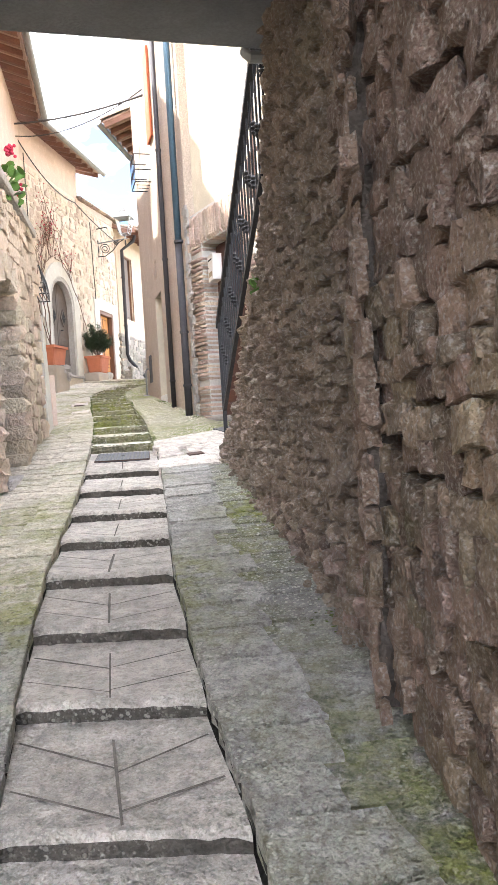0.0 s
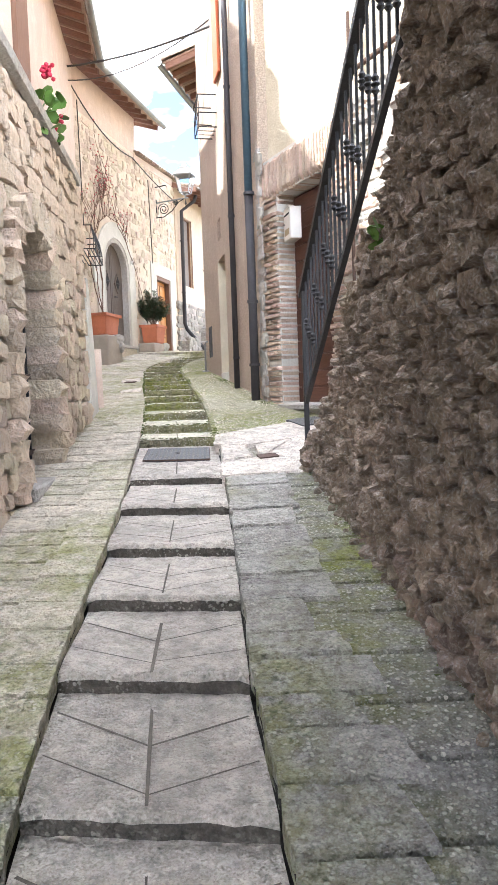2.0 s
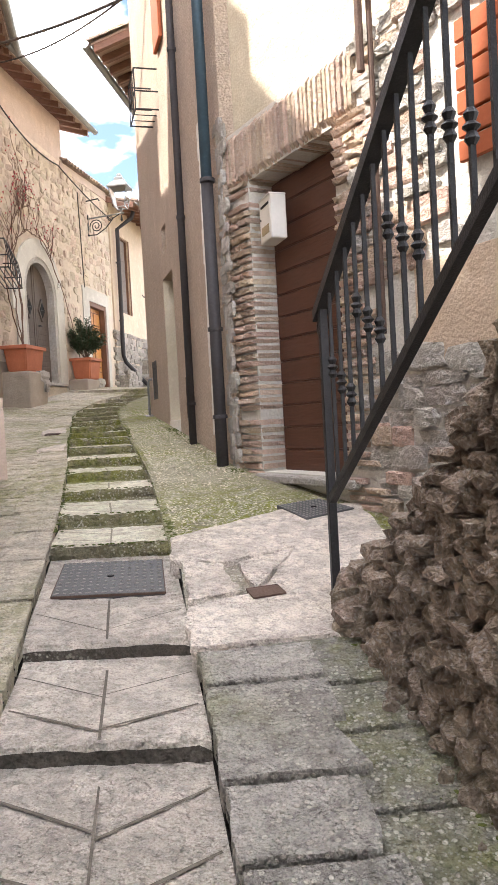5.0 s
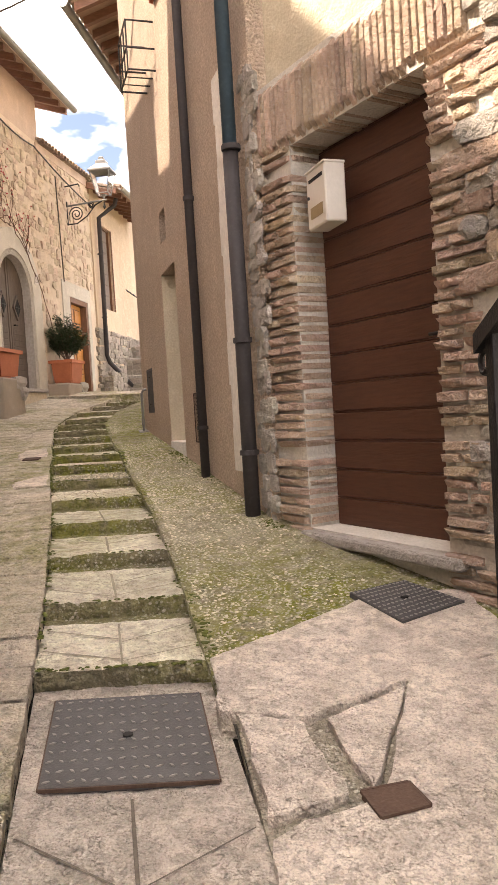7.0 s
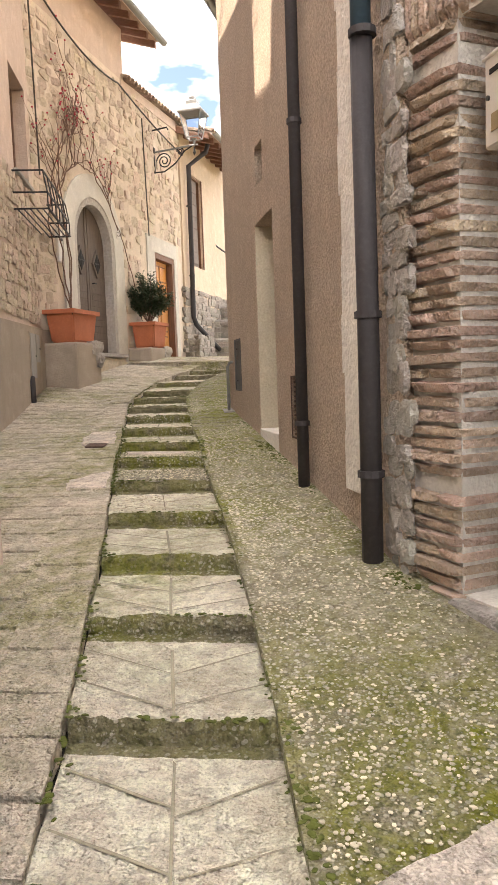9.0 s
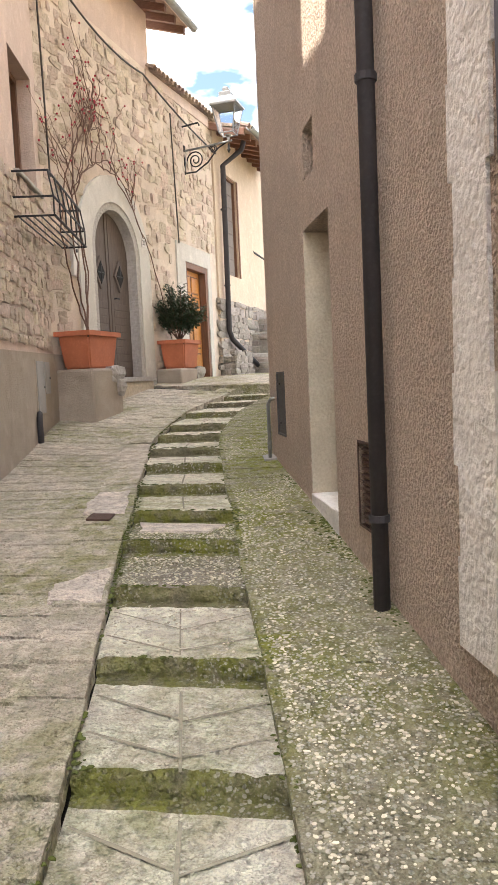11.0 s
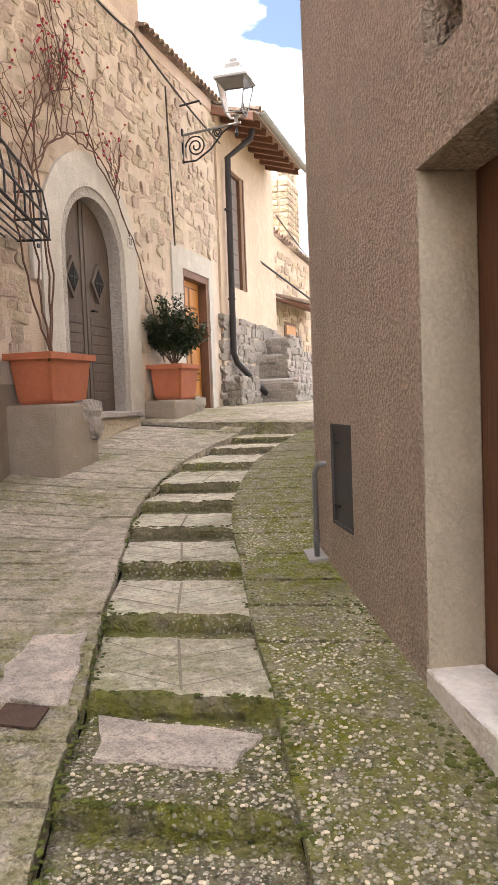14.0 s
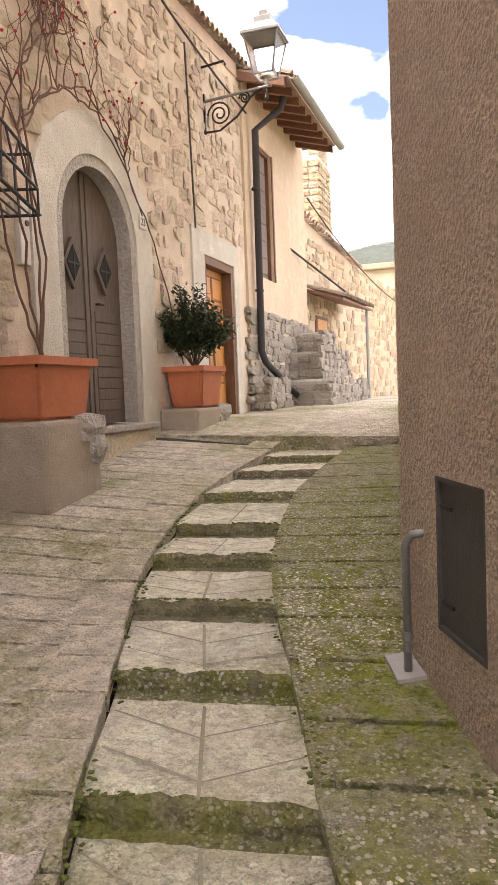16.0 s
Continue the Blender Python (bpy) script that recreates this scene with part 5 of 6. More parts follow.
for a, b in (((-1, -1), (1, -1)), ((1, -1), (1, 1)), ((1, 1), (-1, 1)), ((-1, 1), (-1, -1))):
    bm.faces.new([bm.verts.new((p[0] * k, -0.79 + p[1] * k, z)) for p, k, z in ((a, lb - 0.006, hb), (b, lb - 0.006, hb), (b, lt - 0.006, ht), (a, lt - 0.006, ht))])
glass = part("glass", bm, M_GLASS, lamp)
glass.visible_shadow = False
bm = bmesh.new()
rows_ = [[bm.verts.new((p[0] * k, -0.79 + p[1] * k, z)) for p in ((-1, -1), (1, -1), (1, 1), (-1, 1))] for k, z in ((lt + 0.03, ht), (lt + 0.03, ht + 0.03), (0.1, ht + 0.16), (0.1, ht + 0.22), (0.05, ht + 0.25), (0.05, ht + 0.3), (0.01, ht + 0.33))]
for p, q in zip(rows_, rows_[1:]):
    for i in range(4):
        bm.faces.new((p[i], p[(i + 1) % 4], q[(i + 1) % 4], q[i]))
bm.faces.new(rows_[-1])
bm.faces.new(rows_[0][::-1])
part("hood", bm, M_ZINC, lamp)
hook = part("wall_hook", tube([(fy(19.55), 0, 7.02), (fy(19.55), -0.3, 7.05), (fy(19.55), -0.32, 7.0)], 0.014, 6), M_IRON, m=m_fac)
tagged(hook, "short iron bracket on the wall above the lamp", "bracket")

# ---- shuttered window of the ochre house ----
sh = holder("window_shutter", m_fac, "tall closed weathered wooden shutter of the ochre house", "shutter")
part("shutter_leaf", box(SHUT[0] + 0.03, SHUT[1] - 0.03, 0.05, 0.1, SHUT[2] + 0.02, SHUT[3] - 0.02, 0.005), M_SHUTTER, sh)
for i in range(7):
    zz = SHUT[2] + 0.1 + i * 0.25
    part("shutter_slat", box(SHUT[0] + 0.09, SHUT[1] - 0.09, 0.035, 0.052, zz, zz + 0.2, 0.005), M_SHUTTER, sh)
part("shutter_frame", flat_wall(columns(SHUT[0], SHUT[1], SHUT[2], SHUT[3], [(SHUT[0] + 0.035, SHUT[1] - 0.035, SHUT[2] + 0.02, SHUT[3] - 0.035)]), 0.1, 0.0), M_FRAME, sh)
tagged(part("shutter_edge", box(SHUT[1] + 0.0, SHUT[1] + 0.05, -0.06, -0.04, SHUT[2], SHUT[3], 0.005), M_FRAME, m=m_fac), "dark open edge of the shutter frame", "shutter")

# ---- rubble skin of the fronts ----
stones_dark = [stone_mesh("stone", M_WALL_DARK, 10 + i, 0.3, 0.5) for i in range(14)]
rk = random.Random(3)
stones_near = [stone_mesh("stone", M_WALL_NEAR, 110 + i, 0.2, 0.45) for i in range(10)]
rest = lay_stones(near_wall, stones_near, 0.02, 2.1, 0.1, 3.7, 0.10, 0.125, bulge=0.05, rnd=rk, tilt=14, gap=1.02, limit=300)
rest += lay_stones(near_wall, stones_near, 2.1, 3.6, 0.0, 3.7, 0.11, 0.17, bulge=0.05, rnd=rk, tilt=9, gap=0.95, limit=0)
joined("rubble_skin", rest, M_WALL_NEAR, near_wall, "dark passage rubble stones")
ret_skip = lambda cu, cz, w, h: cz + h * 0.3 > ret_top(min(max(cu, 0), LEN_R)) or (cz < 0.6)
rest = lay_stones(ret_wall, stones_dark, 0.0, LEN_R, 0.55, 4.4, 0.06, 0.085, skip=ret_skip, bulge=0.075, rnd=rk, tilt=16, gap=0.98, limit=300)
joined("rubble_skin", rest, M_WALL_DARK, ret_wall, "rough dark rubble stones")
for a, b in zip(RET[1:11], RET[2:12]):
    for k in range(3):
        u = a[0] + (b[0] - a[0]) * (k + 0.5) / 3
        piece("stone", rk.choice(stones_dark), ret_wall, pose(u, 0.1 + 0.14 * rk.random(), ret_top(u) - 0.07, rk.uniform(-20, 20), rk.uniform(-20, 20), rk.uniform(0, 90)) @ Matrix.Diagonal((0.15, 0.18, 0.13, 1)))
rest = lay_stones(near_face, stones_near, 0.0, 0.52, 0.5, 3.7, 0.085, 0.15, bulge=0.03, rnd=rk, tilt=12, gap=1.1, limit=0)
joined("rubble_skin", rest, M_WALL_NEAR, near_face, "dark corner stones")
end_stones = holder("wall_end", wall_frame((-1.3, 7.1), (-1.34, 6.8)), "broken rubble end of the retaining wall beside the railing", "wall", kind="structure")
part("core", box(0.0, 0.24, 0.06, 0.36, 0.8, 1.32), M_WALL_BACK, end_stones, m=pose(0.28, 0, 0))
for k in range(60):
    u, v, z = rk.uniform(0.28, 0.56), rk.uniform(0.04, 0.38), rk.uniform(1.0, 1.36)
    if k % 3 == 0:
        z = rk.uniform(1.31, 1.38)
    elif k % 3 == 1:
        v = 0.05
    else:
        u = 0.53
    piece("stone", rk.choice(stones_dark), end_stones, pose(u, v, z, rk.uniform(-15, 15), rk.uniform(-15, 15), rk.uniform(0, 90)) @ Matrix.Diagonal((rk.uniform(0.09, 0.16), rk.uniform(0.09, 0.15), rk.uniform(0.07, 0.11), 1)))

stones_warm = [stone_mesh("stone", M_LEFT_STONE, 40 + i, 0.2, 0.4) for i in range(8)]
r2 = random.Random(4)


def left_skip(cu, cz, w, h):
    if U_AR[0] - w * 0.5 < cu < U_AR[1] + w * 0.5 and cz < 2.95:
        return True
    return cz > 3.9 or cz < np.interp(2 + cu * 0.95, GROUND_Y, GROUND_Z) - 0.1


rest = lay_stones(left_wall, stones_warm, 1.6, LEN_L - 0.7, 0.4, 3.9, 0.14, 0.2, skip=left_skip, bulge=0.04, rnd=r2, tilt=8, gap=0.9, limit=300)
joined("rubble_skin", rest, M_LEFT_STONE, left_wall, "warm rubble stones")
stones_arch = [stone_mesh("voussoir", M_LEFT_STONE, 60 + i, 0.16, 0.3) for i in range(4)]
c0, r0 = (U_AR[0] + U_AR[1]) / 2, (U_AR[1] - U_AR[0]) / 2
for i in range(11):
    a = math.pi * (i + 0.5) / 11
    piece("voussoir", r2.choice(stones_arch), left_wall, pose(c0 - (r0 + 0.07) * math.cos(a), 0.15, 2.45 + (r0 + 0.07) * math.sin(a), 0, math.degrees(a) - 90, 0) @ Matrix.Diagonal((0.15, 0.5, 0.24, 1)))
for s in (U_AR[0] - 0.07, U_AR[1] + 0.07):
    for i in range(10):
        piece("quoin", r2.choice(stones_arch), left_wall, pose(s + r2.uniform(-0.03, 0.03), 0.15, 1.12 + i * 0.14, 0, 0, 0) @ Matrix.Diagonal((0.22, 0.5, 0.15, 1)))

stones_pale = [stone_mesh("stone", M_FACADE_STONE, 80 + i, 0.18, 0.35) for i in range(8)]
r3 = random.Random(9)


def fac_skip(cu, cz, w, h):
    pc_, pr_ = (PORTAL[0] + PORTAL[1]) / 2, (PORTAL[1] - PORTAL[0]) / 2 + 0.36
    if abs(cu - pc_) < pr_ + w * 0.4 and (cz < PORTAL[3] or (cu - pc_) ** 2 + (cz - PORTAL[3]) ** 2 < (pr_ + w * 0.3) ** 2):
        return True
    if YDOOR[0] - 0.45 - w / 2 < cu < YDOOR[1] + 0.4 + w / 2 and cz < 5.15:
        return True
    return r3.random() < 0.14 or cz < 2.7 or (cu < 0.9 and cz < 3.3)


rest = lay_stones(facade, stones_pale, 0.05, fy(20.9), 2.6, 7.3, 0.13, 0.2, skip=fac_skip, bulge=0.022, rnd=r3, tilt=14, gap=0.86, limit=0)
joined("rubble_skin", rest, M_FACADE_STONE, facade, "pale flush rubble stones in mortar")
rest = lay_stones(bend, stones_pale, 2.0, LEN_B - 0.02, 3.25, 4.8, 0.11, 0.16, bulge=0.034, rnd=r3, gap=0.87, limit=0)
joined("rubble_skin", rest, M_FACADE_STONE, bend, "rose-tinted flush rubble stones in mortar")
rest = lay_stones(facade2, stones_pale, fy(21.0), fy(24.3), 2.7, 4.35, 0.13, 0.25, bulge=0.05, rnd=r3, gap=0.95, limit=0, back=-0.04)
joined("rubble_skin", rest, M_GREY_RUBBLE, facade2, "grey rubble stones where the plaster has fallen")

# ---- far end of the lane ----
m_far = wall_frame((FX - 0.1, 24.3), (FX + 1.0, 42.0))
far_wall = part("wall_far", flat_wall([(0, 3, [(2, 2, 6.35, 6.1)]), (3, 9, [(2, 2, 6.1, 5.6)]), (9, 17.7, [(2, 2, 5.6, 6.5)])], 0.5), M_OCHRE, m=m_far)
tagged(far_wall, "ochre rubble wall along the far lane", "wall", kind="structure")
rest = lay_stones(far_wall, stones_pale, 0, 14, 2.8, 6.0, 0.17, 0.26, skip=lambda a, b, c, d: r3.random() < 0.35, bulge=0.03, rnd=r3, limit=0)
joined("rubble_skin", rest, M_FAR_RUBBLE, far_wall, "warm flush rubble stones")
ft = holder("far_wall_tiles", m_far, "row of old tiles capping the far wall", "roof", kind="structure")
for i in range(26):
    piece("roof_tile", TILE, ft, pose(0.1 + 0.17 * i, -0.12, 6.33 - 0.014 * i, 15, rng.uniform(-6, 6), rng.uniform(-8, 8)))
chim = holder("chimney_tower", pose(FX - 0.55, 26.4, 0), "stubby stone chimney tower with a tiled cap", "chimney")
part("shaft", box(-0.5, 0.5, -0.5, 0.5, 5.5, 7.85, 0.03), M_FACADE, chim)
rest = []
for s in range(2):
    mm = pose(0, 0, 0, 0, 0, 90 * s)
    hold = []
    z = 6.0
    while z < 7.8:
        for k in range(5):
            hold.append((rng.choice(stones_pale), mm @ pose(-0.42 + k * 0.21, -0.5, z) @ Matrix.Diagonal((0.19, 0.08, 0.12, 1))))
        z += 0.14
    rest += hold
joined("rubble_skin", rest, M_FAR_RUBBLE, chim)
for a in (-1, 1):
    for b in (-1, 1):
        part("pier", box(a * 0.4 - 0.1, a * 0.4 + 0.1, b * 0.4 - 0.1, b * 0.4 + 0.1, 7.85, 8.3, 0.02), M_FACADE_STONE, chim)
part("cap", box(-0.62, 0.62, -0.62, 0.62, 8.3, 8.38, 0.02), M_TILE, chim)
for i in range(8):
    piece("cap_tile", TILE, chim, pose(-0.58 + i * 0.165, -0.7, 8.39, 12, 0, 0))
pent = holder("pent_roof", m_far, "small tiled canopy on a thin post over the far steps", "canopy")
bm = box(0.2, 2.6, -0.75, 0.02, 5.0, 5.05)
for v in bm.verts:
    v.co.z += v.co.y * 0.3
part("boards", bm, M_RAFTER, pent)
for i in range(14):
    piece("roof_tile", TILE, pent, pose(0.28 + 0.165 * i, -0.8, 4.84, 17, 0, 0) @ Matrix.Diagonal((1, 2, 1, 1)))
part("post", tube([(2.35, -0.68, 2.9), (2.35, -0.68, 4.8)], 0.03, 8), M_ZINC, pent)
part("stay", tube([(-2.0, -0.05, 5.75), (2.5, -0.7, 4.8)], 0.02, 6), M_PIPE, pent)
fd = holder("window_3", m_far, "small brown wooden window under the canopy", "window", kind="structure")
part("window_frame", box(0.9, 1.7, -0.03, 0.02, 3.95, 4.62, 0.01), M_FRAME, fd)
part("pane", box(0.98, 1.62, -0.04, -0.02, 4.03, 4.55), M_HONEY, fd)
fs = holder("stone_steps", m_fac, "rough dry-stone steps against the ochre house", "steps")
for y0, y1, o, z in ((22.4, 25.6, 0.85, 3.35), (22.9, 25.0, 0.6, 3.8), (23.4, 24.4, 0.5, 4.15), (20.98, 22.0, 0.3, 3.3)):
    st = part("block", box(fy(y0), fy(y1), -o, 0.2, 2.5, z, 0.03), M_STONE, fs)
    rest = lay_stones(st, stones_pale, fy(y0), fy(y1), 2.8, z, 0.11, 0.22, bulge=0.05, rnd=r3, limit=0, back=-o)
    for s in range(int((z - 2.8) / 0.12)):
        for k in range(3):
            rest.append((r3.choice(stones_pale), pose(fy(y0), -o * (k + 0.5) / 3, 2.85 + s * 0.12) @ Matrix.Diagonal((0.08, o / 3, 0.11, 1))))
    joined("rubble_skin", rest, M_GREY_RUBBLE, st)
fh = holder("far_house", pose(-6.2, 44, 0), "pale far house with a low roof beyond the lane", "house")
part("wall", box(-4, 6, 0, 6, 2, 8.3), M_CREAM, fh)
part("roof", box(-4.3, 6.3, -0.4, 6.4, 8.3, 8.55, 0.03), M_TILE, fh)
part("window", box(-2.0, -1.0, -0.05, 0.02, 6.2, 7.4), M_SHUTTER, fh)
bm = bmesh.new()
bmesh.ops.create_grid(bm, x_segments=40, y_segments=20, size=1)
for v in bm.verts:
    v.co = Vector((v.co.x * 260, v.co.y * 120, 0))
    v.co.z = 62 * max(0, 1 - (v.co.x / 250) ** 2) * max(0, 1 - (v.co.y / 118) ** 2) + 6 * noise.noise(v.co * 0.03) + 2.5 * noise.noise(v.co * 0.15)
hill = part("backdrop_hill", bm, M_HILL, m=pose(-60, 330, 0))
tagged(hill, "hazy wooded hill far behind the village", "hill", kind="structure")

# ---- balcony basket, shutter and cables on the tall house ----
bk = holder("iron_basket", m_rt, "small dark iron basket under the orange shutter", "iron basket")
q0 = ru(-3.55, 12.45)
for z in (5.55, 5.75, 6.0):
    part("rail", tube([(q0, 0, z), (q0, -0.26, z), (q0 + 0.5, -0.26, z), (q0 + 0.5, 0, z)], 0.01, 6), M_IRON, bk)
for i in range(4):
    part("upright", tube([(q0 + i * 0.166, -0.0, 5.55), (q0 + i * 0.166, -0.26, 5.55), (q0 + i * 0.166, -0.26, 6.0)], 0.008, 6), M_IRON, bk)
osh = holder("window_shutter", m_rt, "narrow orange-red wooden shutter standing open high on the house", "shutter")
part("shutter_leaf", box(0, 0.42, -0.02, 0.02, 6.1, 7.5, 0.005), M_ORANGE, osh, m=pose(q0 + 0.62, -0.03, 0))


def wire(name, a, b, sag, r, label, n=14):
    pts = [Vector(a).lerp(Vector(b), i / n) - Vector((0, 0, sag * 4 * (i / n) * (1 - i / n))) for i in range(n + 1)]
    return tagged(part(name, tube(pts, r, 5), M_CABLE), label, "cable")


wire("overhead_cable", (-7.0, 14.6, 7.95), (-3.4, 12.2, 7.1), 0.1, 0.02, "thick overhead cable strung between the houses")
wire("overhead_cable", (-7.0, 14.6, 7.7), (-3.5, 12.3, 7.25), 0.25, 0.012, "thin overhead cable strung between the houses")
wire("wall_cable", (-7.16, 14.9, 7.9), (-7.14, 18.0, 7.3), 0.25, 0.014, "cable running along the house front")
wire("wall_cable", (-7.14, 18.0, 7.3), (-7.1, 20.95, 6.95), 0.05, 0.014, "cable running along the house front under the parapet")
wire("wall_cable", (-7.14, 15.25, 7.6), (-7.14, 15.3, 5.2), 0.0, 0.011, "thin cable running down the house front")
wire("wall_cable", (-7.14, 18.95, 7.05), (-7.14, 19.05, 5.05), 0.0, 0.011, "thin cable running down beside the door")
wire("wall_cable", (-7.1, 24.3, 6.6), (-6.3, 33, 5.4), 0.3, 0.014, "cable sagging along the far wall")

# ---- shutter, geranium and cap of the near left house ----
bsh = holder("window_shutter", m_left, "brown wooden shutter open above the stone ledge", "shutter")
part("shutter_leaf", box(5.05, 5.45, 0.1, 0.14, 4.05, 5.5, 0.005), M_FRAME, bsh)
ger = holder("geranium", m_left @ pose(5.35, -0.02, 4.05), "red geranium with green leaves on the stone ledge", "flowering plant")
rg = random.Random(8)
own = bmesh.new()
bmesh.ops.create_circle(own, cap_ends=True, segments=7, radius=0.05)
leafm = mesh_of("leaf", own, M_GREEN)
own = bmesh.new()
bmesh.ops.create_icosphere(own, subdivisions=1, radius=0.02)
petm = mesh_of("petal", own, M_PETAL)
part("stems", tube([(0, 0, 0), (0.05, -0.04, 0.1), (0.0, -0.05, 0.2)], 0.012, 5), M_GREEN, ger)
for i in range(34):
    piece("leaf", leafm, ger, pose(rg.uniform(-0.2, 0.25), rg.uniform(-0.14, 0.02), rg.uniform(-0.18, 0.22), rg.uniform(-70, 70), rg.uniform(-70, 70), rg.uniform(0, 360)))
for i in range(28):
    c = ((-0.12, -0.06, 0.3), (0.2, -0.08, 0.02))[i % 4 == 0]
    piece("petal", petm, ger, pose(c[0] + rg.uniform(-0.06, 0.06), c[1] + rg.uniform(-0.05, 0.05), c[2] + rg.uniform(-0.05, 0.05)))
tuft = holder("wall_plant", m_ret @ pose(2.2, -0.02, 2.35), "small bright green plant growing from the rubble wall", "plant")
for i in range(16):
    piece("leaf", leafm, tuft, pose(rg.uniform(-0.05, 0.05), rg.uniform(-0.06, 0.0), rg.uniform(-0.06, 0.06), rg.uniform(-70, 70), rg.uniform(-70, 70), 0) @ Matrix.Scale(0.6, 4))

# ---- paving: slabs, kerb setts, cement patches ----
rp = random.Random(17)
left_x = lambda y: float(np.interp(y, LEFT_Y, LEFT_X))
right_x = lambda y: float(np.interp(y, RIGHT_Y, RIGHT_X))
KERB = 0.27


def jag(poly, r, amount=0.012, sub=3):
    out = []
    for a, b in zip(poly, poly[1:] + poly[:1]):
        for i in range(sub):
            p = Vector(a).lerp(Vector(b), i / sub)
            out.append((p.x + r.uniform(-amount, amount), p.y + r.uniform(-amount, amount)))
    return out


def patch(name, poly, lift, material, parent, depth=0.06, rough=0.012, sub=3):
    return part(name, prism(jag(poly, rp, rough, sub), lambda x, y: ground_z(x, y) - depth, lambda x, y: ground_z(x, y) + lift), material, parent)


# kerb setts on either side of the flight
y = -0.6
while y < 17.6:
    h = rp.uniform(0.2, 0.3)
    w = KERB + rp.uniform(-0.03, 0.05)
    y1 = y + h - 0.016
    f = 0.12
    patch("kerb_sett", [(stair_left(y) - w, y - w * f), (stair_left(y) - 0.003, y), (stair_left(y1) - 0.003, y1), (stair_left(y1) - w, y1 - w * f)], rp.uniform(0.008, 0.02), M_KERB if y < 3 else M_RAMP, left_bed, rough=0.006)
    y += h
y = -0.9
while y < 6.3:
    h = rp.uniform(0.17, 0.3)
    w = KERB + 0.05 + rp.uniform(-0.07, 0.09)
    y1 = y + h - 0.024
    x0, x1 = stair_right(y) + 0.006, stair_right(y1) + 0.006
    patch("kerb_sett", [(x0, y), (x0 + w, y + w * 0.2), (x1 + w - rp.uniform(-0.02, 0.05), y1 + w * 0.2), (x1, y1)], rp.uniform(0.018, 0.032), M_KERB, right_bed, rough=0.009, sub=4)
    y += h


def slab(y0, y1, xa, xb, f, material, parent, sub):
    """One course of paving between two edges given as functions of y; f is the joint's slant."""
    bm = bmesh.new()
    rows = []
    for y in (y0 + 0.013, y1 - 0.013):
        a, b = xa(y), xb(y)
        row = []
        for i in range(sub + 1):
            x = a + (b - a) * i / sub
            yy = y + (x - (a if f[1] else b)) * f[0]
            j = rp.uniform(-0.008, 0.008)
            row.append((bm.verts.new((x, yy + j, ground_z(x, yy))), bm.verts.new((x, yy + j, ground_z(x, yy) - 0.05))))
        rows.append(row)
    p, q = rows
    for i in range(sub):
        bm.faces.new((p[i][0], p[i + 1][0], q[i + 1][0], q[i][0]))
        bm.faces.new((p[i][1], p[i + 1][1], p[i + 1][0], p[i][0]))
        bm.faces.new((q[i][0], q[i + 1][0], q[i + 1][1], q[i][1]))
    for i in (0, sub):
        bm.faces.new((p[i][0], q[i][0], q[i][1], p[i][1]))
    return part("paving_slab", bm, material, parent)


y = -0.8
while y < 6.35:
    h = rp.uniform(0.25, 0.36)
    slab(y, y + h, lambda v: stair_right(v) + KERB + 0.0, lambda v: max(right_x(v + 0.1) + 0.25, stair_right(v) + KERB + 0.2), (0.2, 1), M_RAMP_R, right_bed, 5)
    y += h
y = -0.8
while y < 17.4:
    h = rp.uniform(0.2, 0.27)
    slab(y, y + h, lambda v: left_x(v) - 0.3, lambda v: stair_left(v) - KERB + 0.02, (0.1, 0), M_RAMP, left_bed, 6)
    y += h
# upper mossy ramp: broad pours
y = 7.55
while y < 17.5:
    h = 0.36 if y > 11.5 else 0.9
    h *= rp.uniform(0.85, 1.15)
    sr = lambda v: stair_right(v) - 0.02
    slab(y, y + h + (0.0 if y > 11.5 else 0.019), sr, lambda v: max(right_x(v) + 0.3, sr(v) + 0.2), (0.12, 1), M_RAMP_UP, right_bed, 5)
    y += h
# cracked cement before the cellar door
for poly in ([(-1.92, 6.45), (-1.25, 6.6), (-1.2, 7.0), (-1.75, 6.95), (-2.01, 6.8)], [(-1.72, 6.97), (-1.2, 7.02), (-0.8, 7.2), (-1.2, 7.75), (-1.6, 7.55)],
             [(-2.33, 7.72), (-2.24, 7.4), (-1.95, 7.36), (-1.62, 7.58), (-1.22, 7.78), (-1.35, 8.3), (-1.75, 8.25), (-2.05, 7.95)], [(-2.04, 6.88), (-1.84, 6.98), (-1.98, 7.3), (-2.18, 7.34)], [(-1.76, 7.0), (-1.64, 7.5), (-1.9, 7.32)]):
    mid = sum((Vector(p) for p in poly), Vector((0, 0))) / len(poly)
    patch("cement_patch", [tuple(mid + (Vector(p) - mid) * 1.05) for p in poly], 0.013, M_PATCH, right_bed, 0.08, 0.012, 6)
patch("cement_patch", [(-1.89, 6.35), (-1.5, 6.4), (-1.5, 7.5), (-2.3, 7.7)], -0.018, M_PATCH_WORN, right_bed, 0.08, 0.01, 3)
patch("cement_patch", [(-1.86, 6.3), (-1.2, 6.5), (-0.7, 7.3), (-1.5, 8.6), (-2.2, 7.7)], -0.023, M_PATCH_WORN, right_bed, 0.08, 0.01, 3)
for poly in ([(-4.76, 11.98), (-5.08, 12.0), (-5.2, 12.48), (-4.98, 12.55)], [(-4.5, 10.66), (-4.23, 10.69), (-4.38, 11.08), (-4.56, 10.86)]):
    patch("cement_patch", poly, 0.023, M_PATCH, left_bed, 0.08, 0.02, 4)
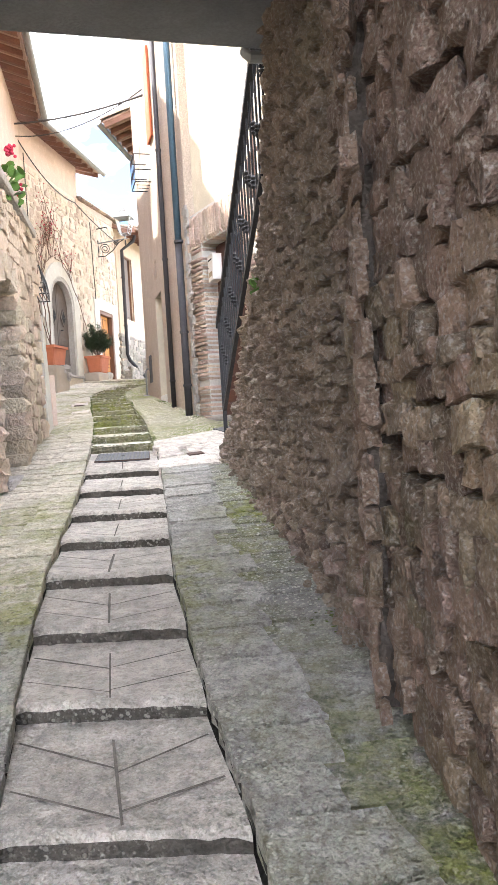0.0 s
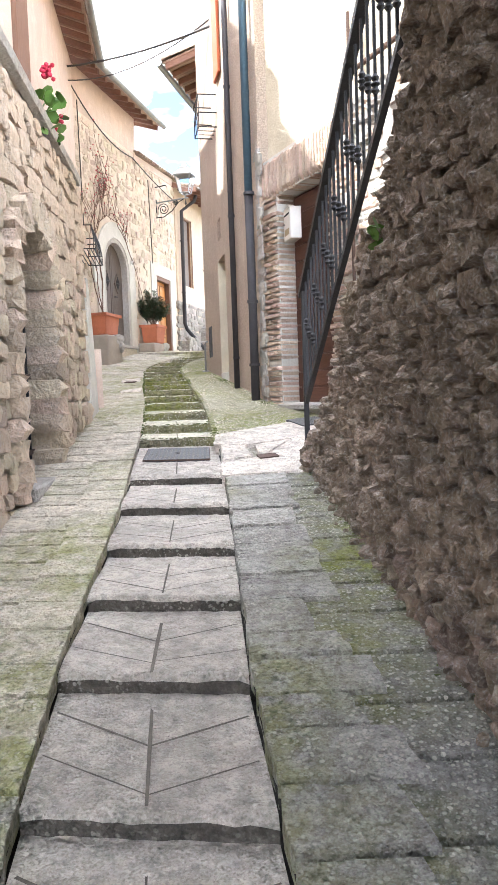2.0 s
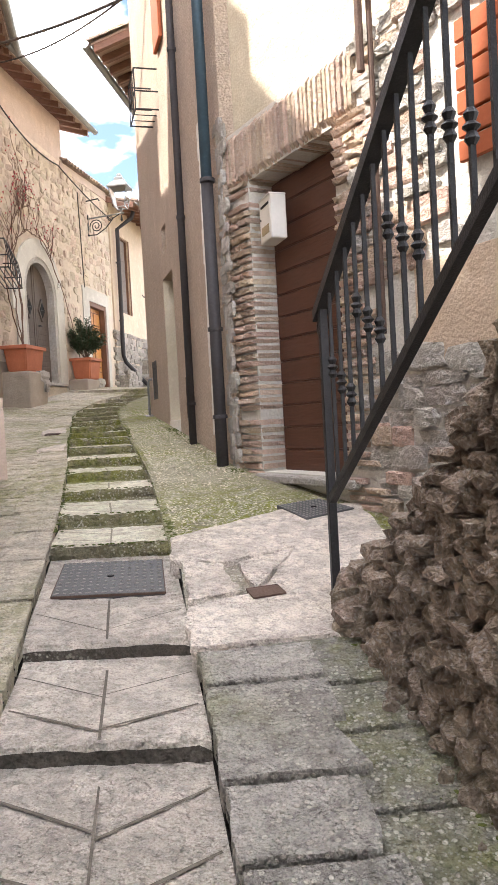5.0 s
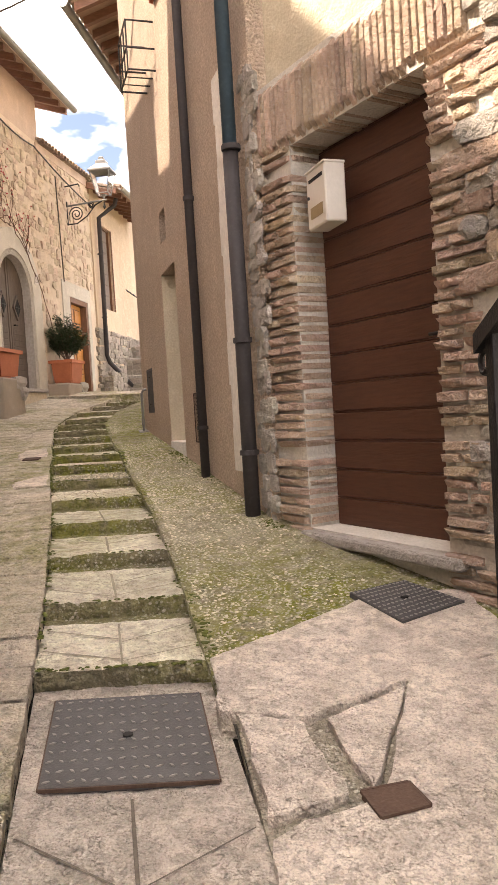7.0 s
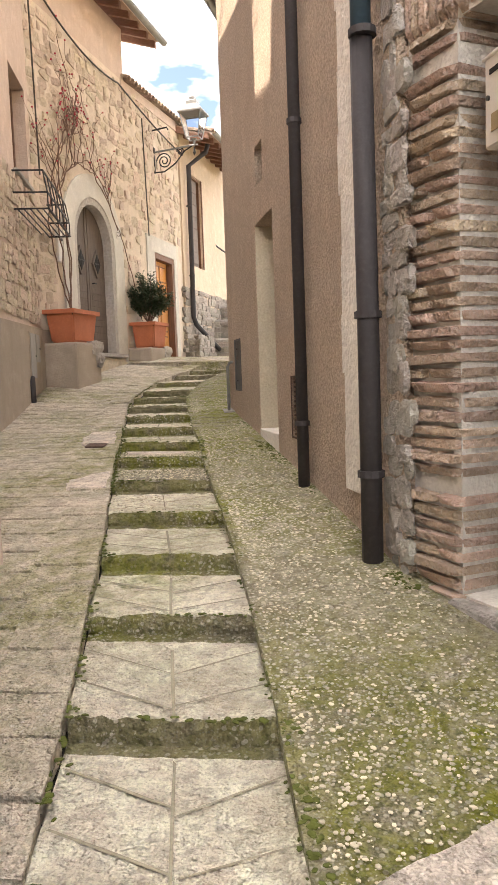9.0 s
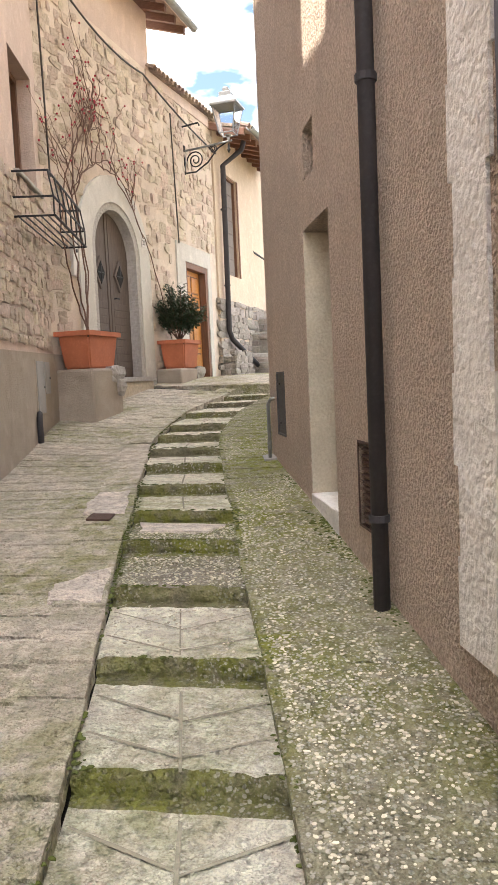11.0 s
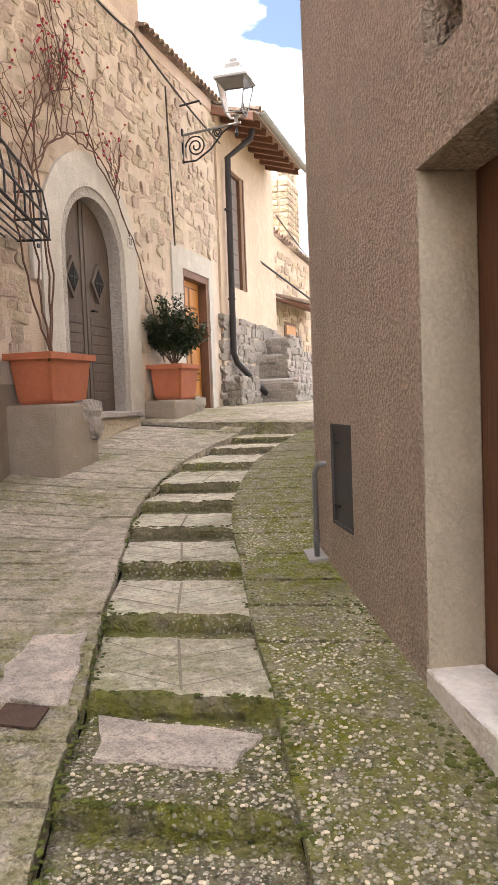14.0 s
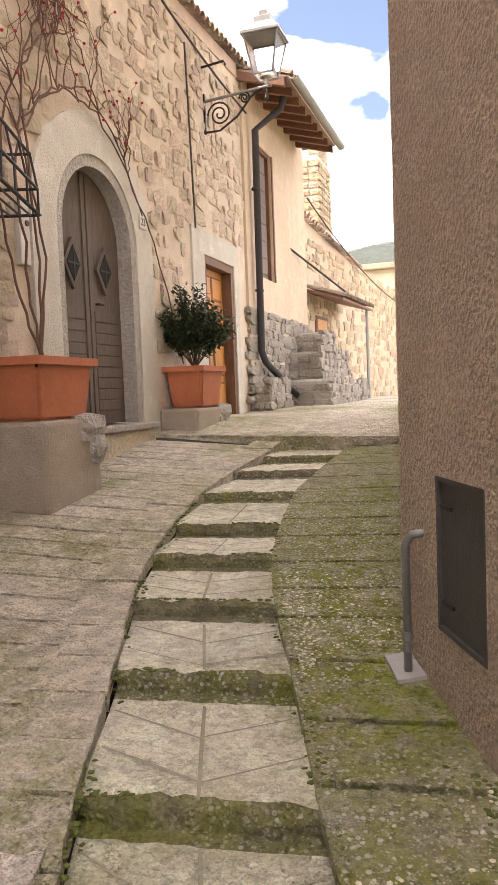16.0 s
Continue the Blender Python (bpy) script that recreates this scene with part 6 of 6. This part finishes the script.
bm = prism(jag([(-4.55, 11.8), (-4.12, 11.85), (-4.1, 12.1), (-4.7, 12.1)], rp, 0.02, 3), lambda x, y: ground_z(x, y) - 0.2, lambda x, y: ground_z(-4.55, 11.55) + 0.012 - (y - 11.55) * 0.034)
part("cement_patch", bm, M_PATCH, flight, "smooth pale cement mend")
# broken pebbles and crumbs of stone along the wall's foot
crumbs = []
for i in range(260):
    y = rp.uniform(2.9, 6.8)
    x = right_x(y) - abs(rp.gauss(0, 0.05)) - 0.01
    s = rp.uniform(0.006, 0.03)
    crumbs.append((rp.choice(stones_dark), pose(x, y, ground_z(x, y) + s * 0.3, rp.uniform(0, 90), rp.uniform(0, 90), 0) @ Matrix.Scale(s * 1.5, 4)))
joined("rubble_crumbs", crumbs, M_WALL_DARK, None, "crumbs of stone along the foot of the wall", "stuff", "gravel")

# moss cushions along the steps' edges and the foot of the walls, and pebbles standing out of the pour
own = bmesh.new()
bmesh.ops.create_icosphere(own, subdivisions=1, radius=0.5)
for v in own.verts:
    v.co *= rp.uniform(0.8, 1.2)
cushion = mesh_of("cushion", own, M_MOSS, True)
moss = []
for i in range(2600):
    k = rp.randrange(11, 24)
    u, f = rp.choice((rp.gauss(0.0, 0.025), rp.gauss(1.0, 0.025), rp.uniform(0, 1))), rp.random()
    if 0.06 < u < 0.94:
        f = rp.choice((rp.uniform(-0.012, 0.03), 1.0 - abs(rp.gauss(0, 0.025))))
    if noise.noise(Vector((k * 0.7, u * 2, f * 2))) < -0.12:
        continue
    p = on_step(u, f, k)
    s = rp.uniform(0.008, 0.024)
    moss.append((cushion, pose(p[0], p[1], (p[2] if 0.03 < u < 0.97 else ground_z(p[0], p[1])) - 0.003, 0, 0, rp.uniform(0, 360)) @ Matrix.Diagonal((s * 1.5, s, s * 0.45, 1))))
for i in range(1500):
    y = rp.choice((rp.uniform(2.8, 6.5), rp.uniform(9.3, 13.6)))
    x = right_x(y) - abs(rp.gauss(0, 0.06)) - 0.01
    if noise.noise(Vector((x, y * 1.3, 3))) < -0.05:
        continue
    s = rp.uniform(0.008, 0.024)
    moss.append((cushion, pose(x, y, ground_z(x, y) - 0.002, 0, 0, rp.uniform(0, 360)) @ Matrix.Diagonal((s * 1.5, s, s * 0.5, 1))))
joined("moss_cushions", moss, M_MOSS, None, "green moss cushions along the steps and wall foot", "stuff", "moss")
own = bmesh.new()
bmesh.ops.create_icosphere(own, subdivisions=1, radius=0.5)
peb = mesh_of("pebble", own, M_PEBBLE, True)
pebbles = []
for i in range(11000):
    if i % 6 == 0:
        k = rp.choice((16, 17, 17, 16, 15))
        x, y, z = on_step(rp.uniform(0.03, 0.97), rp.uniform(0.02, 0.98), k)
    else:
        y = rp.uniform(7.7, 14.6) if i % 3 else rp.uniform(7.7, 10.5)
        a, b = stair_right(y) + 0.02, right_x(y) - 0.02
        x = a + (b - a) * rp.random() ** 1.3
        z = ground_z(x, y)
    if noise.noise(Vector((x * 1.3, y * 1.3, 7))) < -0.18:
        continue
    s = 0.0045 + 0.013 * rp.random() ** 2
    pebbles.append((peb, pose(x, y, z, 0, 0, rp.uniform(0, 360)) @ Matrix.Diagonal((s * rp.uniform(1, 1.6), s, s * 0.5, 1))))
joined("pebbles", pebbles, M_PEBBLE, None, "pale pebbles standing out of the worn concrete", "stuff", "pebbles")
